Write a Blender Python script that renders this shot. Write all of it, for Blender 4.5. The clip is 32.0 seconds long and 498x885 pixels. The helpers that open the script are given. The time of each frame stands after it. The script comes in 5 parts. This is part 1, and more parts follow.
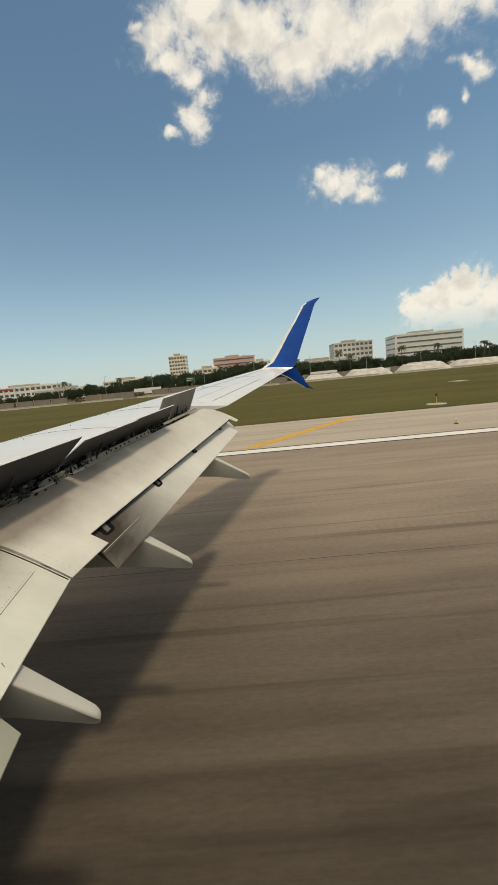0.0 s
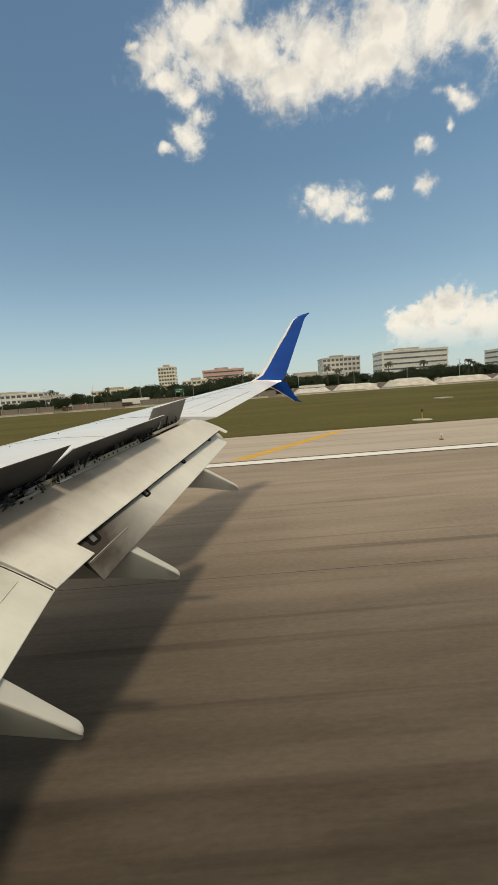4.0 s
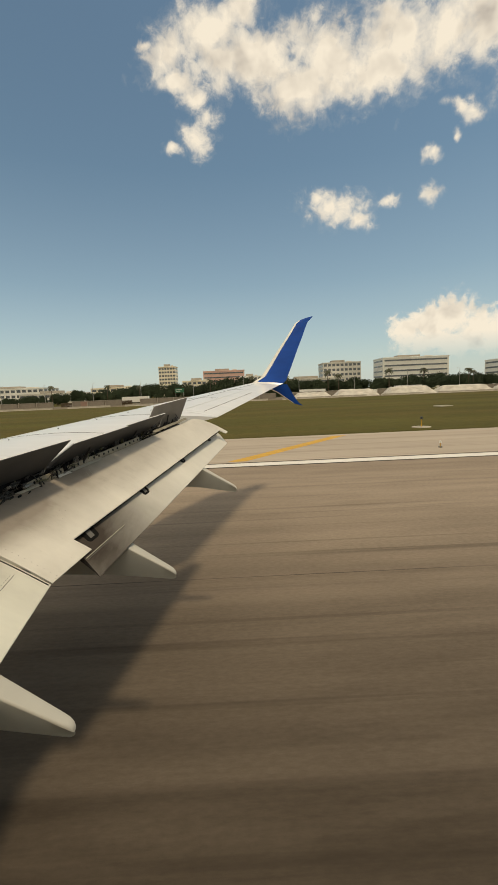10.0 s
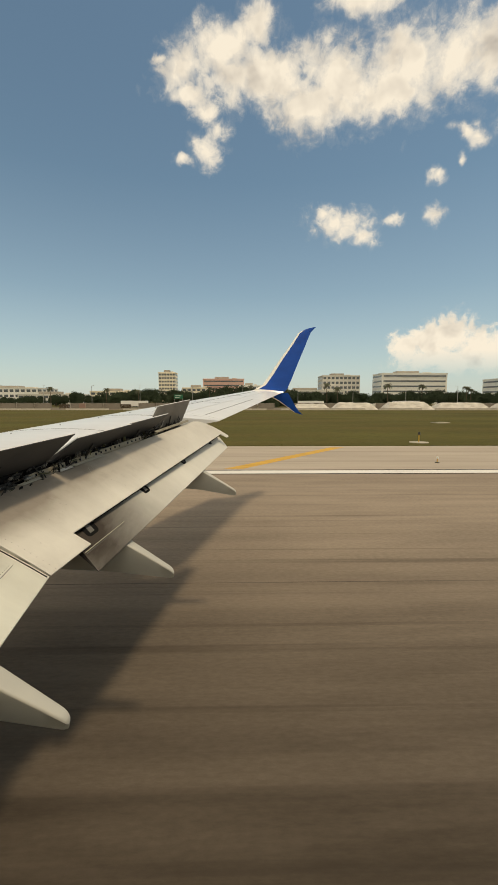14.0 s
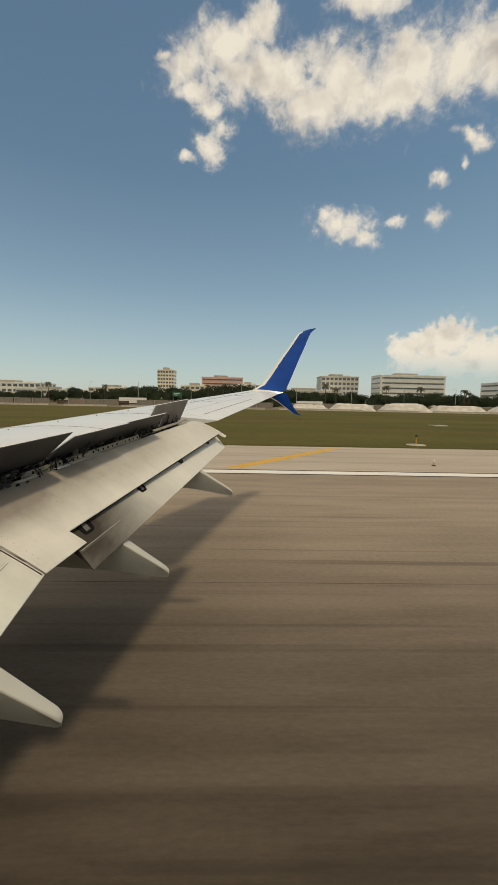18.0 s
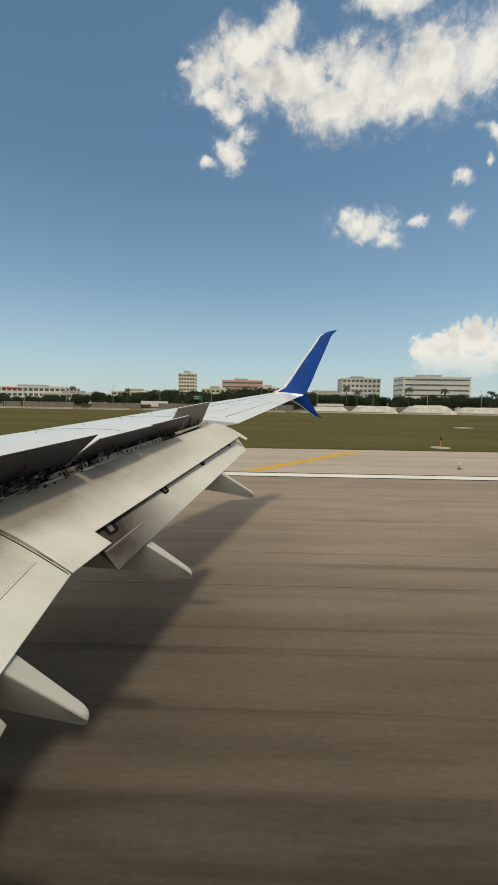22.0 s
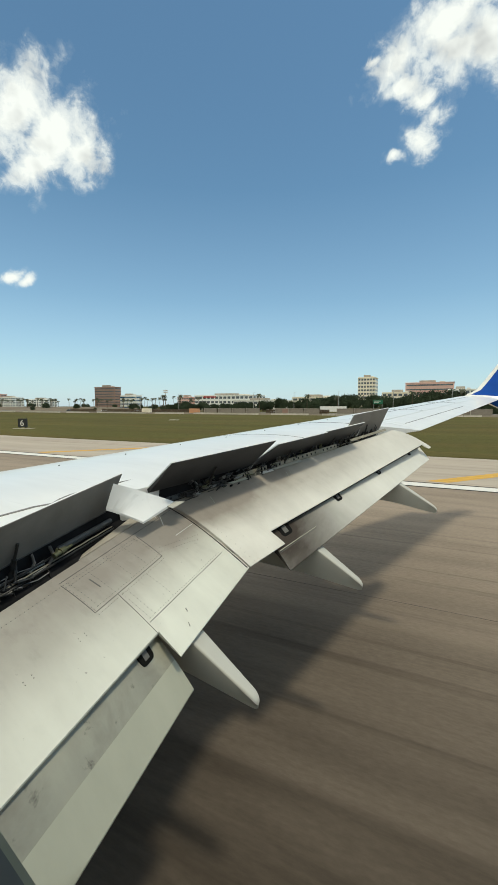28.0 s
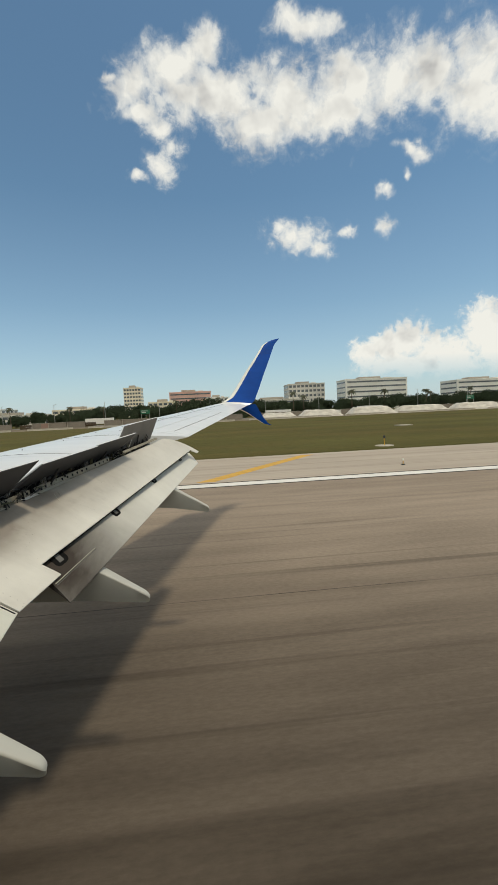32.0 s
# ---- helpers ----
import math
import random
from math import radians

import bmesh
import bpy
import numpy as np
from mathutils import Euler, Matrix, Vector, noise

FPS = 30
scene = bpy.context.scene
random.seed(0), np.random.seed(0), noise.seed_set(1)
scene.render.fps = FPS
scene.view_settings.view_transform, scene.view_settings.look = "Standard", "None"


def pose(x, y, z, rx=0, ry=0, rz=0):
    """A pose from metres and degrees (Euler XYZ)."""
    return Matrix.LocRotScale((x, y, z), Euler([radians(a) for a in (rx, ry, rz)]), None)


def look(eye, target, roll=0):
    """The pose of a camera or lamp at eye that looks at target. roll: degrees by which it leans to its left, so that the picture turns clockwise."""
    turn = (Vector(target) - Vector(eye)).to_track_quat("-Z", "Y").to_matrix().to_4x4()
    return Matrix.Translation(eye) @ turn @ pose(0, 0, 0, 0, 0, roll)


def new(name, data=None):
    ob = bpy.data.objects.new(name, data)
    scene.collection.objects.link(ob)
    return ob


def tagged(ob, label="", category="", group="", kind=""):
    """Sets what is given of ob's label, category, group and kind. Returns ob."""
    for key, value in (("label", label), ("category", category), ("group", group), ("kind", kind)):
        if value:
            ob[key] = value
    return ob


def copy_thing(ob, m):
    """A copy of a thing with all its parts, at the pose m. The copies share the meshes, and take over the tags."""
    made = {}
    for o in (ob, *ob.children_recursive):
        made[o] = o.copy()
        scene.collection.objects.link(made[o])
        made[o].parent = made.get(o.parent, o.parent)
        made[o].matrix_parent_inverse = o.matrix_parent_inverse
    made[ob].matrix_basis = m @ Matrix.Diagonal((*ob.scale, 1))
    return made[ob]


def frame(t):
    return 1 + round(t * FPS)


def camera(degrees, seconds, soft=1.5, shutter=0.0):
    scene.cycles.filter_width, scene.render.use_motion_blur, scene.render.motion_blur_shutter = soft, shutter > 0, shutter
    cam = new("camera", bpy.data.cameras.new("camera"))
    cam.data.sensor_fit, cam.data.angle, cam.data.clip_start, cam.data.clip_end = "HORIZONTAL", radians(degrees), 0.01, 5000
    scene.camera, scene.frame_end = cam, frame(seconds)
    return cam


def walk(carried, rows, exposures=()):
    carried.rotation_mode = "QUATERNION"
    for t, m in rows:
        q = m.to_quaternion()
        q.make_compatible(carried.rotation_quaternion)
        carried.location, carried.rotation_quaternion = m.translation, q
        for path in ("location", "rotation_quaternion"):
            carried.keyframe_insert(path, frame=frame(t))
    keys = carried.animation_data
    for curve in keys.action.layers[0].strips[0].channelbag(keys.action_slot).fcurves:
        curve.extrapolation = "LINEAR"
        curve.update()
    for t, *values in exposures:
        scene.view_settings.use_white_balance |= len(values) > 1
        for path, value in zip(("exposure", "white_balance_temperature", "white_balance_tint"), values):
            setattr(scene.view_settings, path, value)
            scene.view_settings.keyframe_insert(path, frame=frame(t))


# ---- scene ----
PATH = (  # seconds, x, y, z, yaw, pitch, roll
    (0, 0.113, 0.029, 3.964, 0.36, -9.03, 5.38),
    (0.5, 0.102, 0.018, 3.962, 0.41, -8.40, 5.16),
    (1, 0.094, 0.012, 3.962, 0.50, -7.52, 5.09),
    (1.5, 0.094, 0.014, 3.964, 0.24, -7.67, 4.87),
    (2, 0.092, 0.014, 3.966, -0.04, -8.31, 4.43),
    (2.5, 0.091, 0.014, 3.963, -0.41, -8.77, 4.19),
    (3, 0.087, 0.010, 3.957, -0.83, -8.23, 4.22),
    (3.5, 0.085, 0.011, 3.954, -1.11, -7.28, 4.37),
    (5.5, 0.087, 0.030, 3.960, -1.42, -8.16, 3.60),
    (6, 0.088, 0.030, 3.964, -1.37, -7.82, 3.89),
    (6.5, 0.075, 0.026, 3.963, -1.32, -7.65, 3.51),
    (7, 0.063, 0.026, 3.960, -1.55, -8.29, 2.99),
    (7.5, 0.057, 0.029, 3.961, -1.53, -7.92, 2.66),
    (8, 0.061, 0.030, 3.959, -1.39, -7.53, 2.31),
    (8.5, 0.059, 0.029, 3.955, -1.41, -7.99, 2.38),
    (9, 0.062, 0.029, 3.951, -1.44, -8.33, 2.44),
    (9.5, 0.065, 0.034, 3.948, -1.34, -7.75, 2.43),
    (10, 0.054, 0.028, 3.934, -1.19, -7.12, 2.40),
    (10.5, 0.050, 0.024, 3.924, -1.18, -7.85, 2.17),
    (11, 0.041, 0.013, 3.907, -1.18, -7.91, 0.91),
    (11.5, 0.022, 0.001, 3.880, -1.07, -6.15, -0.37),
    (12, 0.004, 0.011, 3.864, -0.76, -6.44, -0.27),
    (12.5, -0.008, 0.009, 3.857, -0.74, -6.29, -0.06),
    (13, -0.022, 0.001, 3.846, -0.81, -6.12, -0.17),
    (13.5, -0.031, 0.000, 3.847, -1.02, -5.86, -0.20),
    (14, -0.029, 0.004, 3.850, -1.36, -5.84, -0.04),
    (14.5, -0.032, 0.004, 3.843, -1.41, -5.75, -0.24),
    (16.5, -0.025, -0.006, 3.866, -1.91, -5.92, -0.79),
    (17, -0.027, -0.013, 3.860, -1.98, -5.84, -1.07),
    (17.5, -0.028, -0.011, 3.867, -1.91, -6.01, -1.19),
    (18, -0.026, -0.011, 3.881, -1.57, -5.97, -1.19),
    (18.5, -0.032, -0.014, 3.877, -1.00, -6.02, -1.37),
    (19, -0.036, -0.015, 3.876, -0.60, -5.57, -1.42),
    (19.5, -0.038, -0.016, 3.875, -0.63, -5.62, -1.43),
    (20, -0.041, -0.015, 3.877, -0.82, -5.19, -1.23),
    (20.5, -0.040, -0.018, 3.877, -1.03, -5.01, -1.17),
    (21, -0.040, -0.011, 3.879, -1.02, -4.94, -0.97),
    (21.5, -0.046, -0.006, 3.879, -0.31, -5.05, -0.90),
    (22, -0.048, -0.007, 3.871, 1.26, -5.61, -0.87),
    (22.5, -0.052, -0.007, 3.872, 5.70, -6.12, -0.94),
    (23, -0.057, -0.008, 3.876, 10.85, -6.37, -1.18),
    (23.5, -0.051, -0.011, 3.874, 13.71, -6.13, -0.89),
    (24, -0.051, -0.007, 3.878, 15.78, -5.72, -0.73),
    (24.5, -0.037, -0.006, 3.876, 18.11, -5.55, -0.35),
    (25, -0.019, -0.010, 3.887, 21.05, -5.60, -0.08),
    (25.5, -0.010, -0.023, 3.894, 24.15, -5.45, -0.20),
    (27.5, 0.001, -0.028, 3.900, 28.58, -5.11, -0.43),
    (28, 0.002, -0.025, 3.902, 25.95, -5.10, -0.03),
    (28.5, 0.007, -0.021, 3.923, 22.94, -5.36, -0.12),
    (29, -0.002, -0.017, 3.926, 19.39, -5.60, 0.02),
    (29.5, -0.007, -0.017, 3.921, 15.51, -5.46, 0.64),
    (30, -0.004, -0.010, 3.913, 11.61, -5.56, 1.36),
    (30.5, -0.002, -0.004, 3.913, 7.51, -5.32, 2.06),
    (31, -0.007, -0.001, 3.911, 3.05, -5.45, 2.57),
    (31.5, -0.019, 0.004, 3.915, -1.81, -5.26, 2.76),
    (32, -0.036, 0.009, 3.907, -5.88, -4.41, 2.68),
)
cam = camera(63.0, 32.0)
walk(cam, [(t, pose(x, y, z, 90 + pitch, roll, yaw)) for t, x, y, z, yaw, pitch, roll in PATH],
     exposures=((0, 0.05, 7400, 10), (8, 0.05, 7500, 10), (9.3, 0.01, 8200, 11), (17.2, 0.07, 8200, 11), (18, -0.11, 7800, 11), (19, 0.01, 7100, 10), (20.4, -0.05, 7500, 11),
                (22, -0.01, 7000, 9), (24, 0.05, 6800, 7), (28, 0.27, 6500, 3), (30, 0.10, 6500, 5), (32, 0.05, 6800, 8)))

# ---- world and sun ----
SUN_FROM = Vector((1.78, -0.78, 6.75)).normalized()
world = bpy.data.worlds.new("sky")
scene.world = world
world.use_nodes = True


class Nodes:
    """Short hand for a node tree."""

    def __init__(self, tree):
        self.tree = tree
        tree.nodes.clear()

    def link(self, a, b):
        self.tree.links.new(a, b)

    def math(self, op, a, b=None, clamp=False):
        node = self.tree.nodes.new("ShaderNodeMath")
        node.operation, node.use_clamp = op, clamp
        for socket, value in zip(node.inputs, (a, b)):
            if value is None:
                continue
            if isinstance(value, (int, float)):
                socket.default_value = value
            else:
                self.tree.links.new(value, socket)
        return node.outputs[0]

    def vec(self, op, a, b=None):
        node = self.tree.nodes.new("ShaderNodeVectorMath")
        node.operation = op
        for socket, value in zip(node.inputs, (a, b)):
            if value is None:
                continue
            if isinstance(value, tuple):
                socket.default_value = value
            else:
                self.tree.links.new(value, socket)
        return node.outputs["Value"] if op in ("DOT_PRODUCT", "LENGTH") else node.outputs[0]

    def noise(self, vector, scale, detail=4.0, rough=0.55, warp=0.0):
        node = self.tree.nodes.new("ShaderNodeTexNoise")
        node.inputs["Scale"].default_value = scale
        node.inputs["Detail"].default_value = detail
        node.inputs["Roughness"].default_value = rough
        node.inputs["Distortion"].default_value = warp
        self.tree.links.new(vector, node.inputs["Vector"])
        return node.outputs["Fac"]

    def scale(self, vector, sx, sy, sz):
        return self.vec("MULTIPLY", vector, (sx, sy, sz))

    def ramp(self, value, *stops):
        node = self.tree.nodes.new("ShaderNodeValToRGB")
        el = node.color_ramp.elements
        while len(el) < len(stops):
            el.new(0.5)
        for e, (at, col) in zip(el, stops):
            e.position = at
            e.color = (*col, 1) if isinstance(col, tuple) else (col, col, col, 1)
        self.tree.links.new(value, node.inputs[0])
        return node.outputs[0]

    def mix(self, fac, a, b, blend="MIX"):
        node = self.tree.nodes.new("ShaderNodeMix")
        node.data_type, node.blend_type = "RGBA", blend
        for socket, value in ((node.inputs[0], fac), (node.inputs[6], a), (node.inputs[7], b)):
            if isinstance(value, (int, float)):
                socket.default_value = value
            elif isinstance(value, tuple):
                socket.default_value = (*value, 1)
            else:
                self.tree.links.new(value, socket)
        return node.outputs[2]


def build_sky():
    n = Nodes(world.node_tree)
    out = n.tree.nodes.new("ShaderNodeOutputWorld")
    sky = n.tree.nodes.new("ShaderNodeTexSky")
    sky.sky_type, sky.sun_disc = "NISHITA", False
    sky.sun_elevation = math.asin(SUN_FROM.z)
    sky.sun_rotation = math.atan2(SUN_FROM.x, SUN_FROM.y)
    sky.air_density, sky.dust_density, sky.ozone_density = 1.0, 0.3, 2.0
    way = n.tree.nodes.new("ShaderNodeTexCoord").outputs["Generated"]
    parts = n.tree.nodes.new("ShaderNodeSeparateXYZ")
    n.link(way, parts.inputs[0])
    ahead = n.math("MAXIMUM", parts.outputs[1], 0.04)
    flat = n.tree.nodes.new("ShaderNodeCombineXYZ")
    n.link(n.math("DIVIDE", parts.outputs[0], ahead), flat.inputs[0])
    n.link(n.math("DIVIDE", parts.outputs[2], ahead), flat.inputs[1])
    uv = flat.outputs[0]
    puff = n.tree.nodes.new("ShaderNodeTexNoise")
    puff.inputs["Scale"].default_value, puff.inputs["Detail"].default_value = 10.0, 4.0
    n.link(way, puff.inputs["Vector"])
    warp = n.vec("MULTIPLY", n.vec("SUBTRACT", puff.outputs["Color"], (0.5, 0.5, 0.5)), (0.12, 0.10, 0.0))
    warped = n.vec("ADD", uv, warp)
    # clouds: centre across, centre up, half width, half height
    bank = ((-0.128, 0.755, 0.073, 0.055), (-0.034, 0.790, 0.086, 0.067), (0.034, 0.824, 0.060, 0.055), (0.071, 0.730, 0.112, 0.080),
            (0.159, 0.676, 0.105, 0.068), (0.227, 0.719, 0.104, 0.088), (0.315, 0.705, 0.122, 0.072), (0.380, 0.780, 0.113, 0.087),
            (0.485, 0.783, 0.113, 0.087), (0.587, 0.810, 0.105, 0.087), (0.270, 0.902, 0.077, 0.031),
            (-0.105, 0.70, 0.040, 0.030), (-0.010, 0.722, 0.075, 0.055), (0.72, 0.78, 0.12, 0.14), (0.92, 0.60, 0.10, 0.12))
    scraps = ((0.240, 0.424, 0.067, 0.034), (0.291, 0.396, 0.031, 0.024), (0.204, 0.436, 0.031, 0.024), (0.361, 0.425, 0.020, 0.012),
              (0.462, 0.439, 0.022, 0.019), (0.469, 0.535, 0.020, 0.015), (0.526, 0.626, 0.040, 0.013), (0.557, 0.627, 0.025, 0.018), (0.535, 0.576, 0.009, 0.012),
              (-0.080, 0.578, 0.026, 0.028), (-0.125, 0.548, 0.018, 0.011), (-0.060, 0.62, 0.022, 0.022), (-0.072, 0.662, 0.036, 0.024), (-0.20, 0.78, 0.016, 0.012))
    low_heap = ((0.416, 0.133, 0.044, 0.040), (0.471, 0.149, 0.055, 0.047), (0.525, 0.164, 0.055, 0.054), (0.583, 0.134, 0.056, 0.054),
                (0.633, 0.122, 0.070, 0.061), (0.509, 0.091, 0.126, 0.034), (0.74, 0.16, 0.09, 0.08))
    far_left = ((-1.387, 1.001, 0.208, 0.149), (-1.210, 0.880, 0.188, 0.127), (-1.072, 0.792, 0.095, 0.082), (-1.312, 0.817, 0.238, 0.062),
                (-1.672, 1.103, 0.257, 0.169), (-1.460, 0.483, 0.093, 0.024), (-1.369, 0.451, 0.054, 0.023))
    def heap(blobs, tight):
        best = None
        for cu, cv, ru, rv in blobs:
            away = n.vec("MULTIPLY", n.vec("SUBTRACT", warped, (cu, cv, 0)), (tight / ru, tight / rv, 0))
            e = n.math("SUBTRACT", 1.0, n.vec("LENGTH", away))
            best = e if best is None else n.math("SMOOTH_MAX", best, e)
            if best.node.operation == "SMOOTH_MAX":
                best.node.inputs[2].default_value = 0.22
        return best

    def ragged(field, *noises):
        for value, strength in noises:
            field = n.math("ADD", field, n.math("MULTIPLY", n.math("SUBTRACT", value, 0.48), strength))
        return field

    billow = n.noise(way, 17.0, 9.0, 0.58, 0.25)
    curl = n.noise(way, 42.0, 7.0, 0.62, 0.5)
    shred = n.noise(way, 90.0, 5.0, 0.65, 0.6)
    great = heap(bank + far_left, 0.88)
    dense = ragged(great, (billow, 1.9), (curl, 0.95), (shred, 0.22))
    dense = n.math("MAXIMUM", dense, n.math("MULTIPLY", ragged(heap(scraps, 0.80), (billow, 1.0), (curl, 1.7), (shred, 0.45)), 0.80))
    low = heap(low_heap, 0.92)
    dense = n.math("MAXIMUM", dense, n.math("MULTIPLY", ragged(low, (billow, 0.6), (curl, 1.5), (shred, 0.5)), 1.6))
    best = n.math("MAXIMUM", great, n.math("MAXIMUM", n.math("MULTIPLY", low, 0.5), 0.0))
    cover = n.ramp(n.math("ADD", dense, 0.2), (0.0, 0.0), (0.2, 0.05), (0.36, 0.20), (0.62, 0.66), (0.98, 0.97))
    cover = n.math("MULTIPLY", cover, n.math("GREATER_THAN", parts.outputs[1], 0.05))
    cover = n.math("MULTIPLY", cover, n.ramp(n.math("DIVIDE", parts.outputs[2], ahead), (0.055, 0.0), (0.125, 1.0)))
    # broken cloud overhead and behind, as the field of view's own
    broad = n.math("MULTIPLY", n.ramp(n.noise(way, 2.6, 7.0, 0.58, 0.3), (0.32, 0.0), (0.48, 1.0)), n.ramp(parts.outputs[2], (0.05, 0.0), (0.2, 1.0)))
    beyond = n.math("MAXIMUM", n.ramp(parts.outputs[2], (0.76, 0.0), (0.86, 1.0)), n.ramp(n.math("MULTIPLY", parts.outputs[1], -1.0), (0.0, 0.0), (0.15, 1.0)))
    cover = n.math("MAXIMUM", cover, n.math("MULTIPLY", broad, beyond))
    lump = n.noise(way, 9.0, 4.0, 0.5)
    above = n.noise(n.vec("ADD", way, (0.012, 0.0, 0.022)), 15.0, 3.0, 0.5, 0.2)
    relief = n.math("MULTIPLY", n.math("SUBTRACT", n.noise(way, 15.0, 3.0, 0.5, 0.2), above), 0.85)
    body = n.math("SUBTRACT", n.math("ADD", n.math("ADD", lump, 0.20), relief), n.math("MULTIPLY", best, 0.16))
    tone = n.ramp(body, (0.28, (0.56, 0.56, 0.565)), (0.47, (0.83, 0.83, 0.81)), (0.66, (1.03, 1.03, 0.99)))
    clear = n.tree.nodes.new("ShaderNodeBackground")
    cloud = n.tree.nodes.new("ShaderNodeBackground")
    blue = n.mix(1.0, sky.outputs[0], (0.094, 0.113, 0.108), "MULTIPLY")
    haze = n.ramp(n.math("ABSOLUTE", parts.outputs[2]), (0.0, 0.68), (0.10, 0.40), (0.24, 0.13), (0.45, 0.0))
    n.link(n.mix(haze, blue, (0.44, 0.54, 0.70)), clear.inputs[0])
    clear.inputs[1].default_value = 1.0
    n.link(tone, cloud.inputs[0])
    cloud.inputs[1].default_value = 0.82
    both = n.tree.nodes.new("ShaderNodeMixShader")
    n.link(cover, both.inputs[0])
    n.link(clear.outputs[0], both.inputs[1])
    n.link(cloud.outputs[0], both.inputs[2])
    n.link(both.outputs[0], out.inputs[0])


build_sky()
sun_data = bpy.data.lights.new("sun", "SUN")
sun_data.energy, sun_data.angle, sun_data.color = 1.42, radians(6.0), (1.0, 0.90, 0.74)
sun = new("sun", sun_data)
sun.matrix_world = look(SUN_FROM * 60, (0, 0, 0))


# ---- materials ----
def material(name, colour, rough=0.6, metal=0.0, grain=(), stain=(), bump=(), coat=0.0):
    """grain, stain: (scale x, y, z, strength, detail); stain also a colour. bump: (scale, strength)."""
    m = bpy.data.materials.new(name)
    m.use_nodes = True
    n = Nodes(m.node_tree)
    out = n.tree.nodes.new("ShaderNodeOutputMaterial")
    bsdf = n.tree.nodes.new("ShaderNodeBsdfPrincipled")
    n.link(bsdf.outputs[0], out.inputs[0])
    at = n.tree.nodes.new("ShaderNodeTexCoord").outputs["Object"]
    col = None
    if grain:
        sx, sy, sz, strength, detail = grain
        g = n.noise(n.scale(at, sx, sy, sz), 1.0, detail, 0.6)
        lo = tuple(c * (1 - strength) for c in colour)
        hi = tuple(min(1, c * (1 + strength)) for c in colour)
        col = n.ramp(g, (0.3, lo), (0.7, hi))
    for sx, sy, sz, lo, hi, tint in stain:
        s = n.noise(n.scale(at, sx, sy, sz), 1.0, 5.0, 0.6, 0.3)
        col = n.mix(n.ramp(s, (lo, 0.0), (hi, 1.0)), col if col else tuple(colour), tint)
    if col:
        n.link(col, bsdf.inputs["Base Color"])
    else:
        bsdf.inputs["Base Color"].default_value = (*colour, 1)
    bsdf.inputs["Roughness"].default_value = rough
    bsdf.inputs["Metallic"].default_value = metal
    bsdf.inputs["Coat Weight"].default_value = coat
    bsdf.inputs["Specular IOR Level"].default_value = 0.08 if rough > 0.75 else 0.5
    if bump:
        b = n.tree.nodes.new("ShaderNodeBump")
        b.inputs["Strength"].default_value = bump[1]
        b.inputs["Distance"].default_value = bump[2] if len(bump) > 2 else 0.02
        n.link(n.noise(at, bump[0], 5.0, 0.6), b.inputs["Height"])
        n.link(b.outputs[0], bsdf.inputs["Normal"])
    return m


M = {}
M["wing_white"] = material("wing_white", (0.79, 0.785, 0.755), 0.32, 0, (0.6, 3, 1, 0.05, 3), ((0.5, 6, 2, 0.60, 0.85, (0.60, 0.59, 0.56)),), coat=0.3)


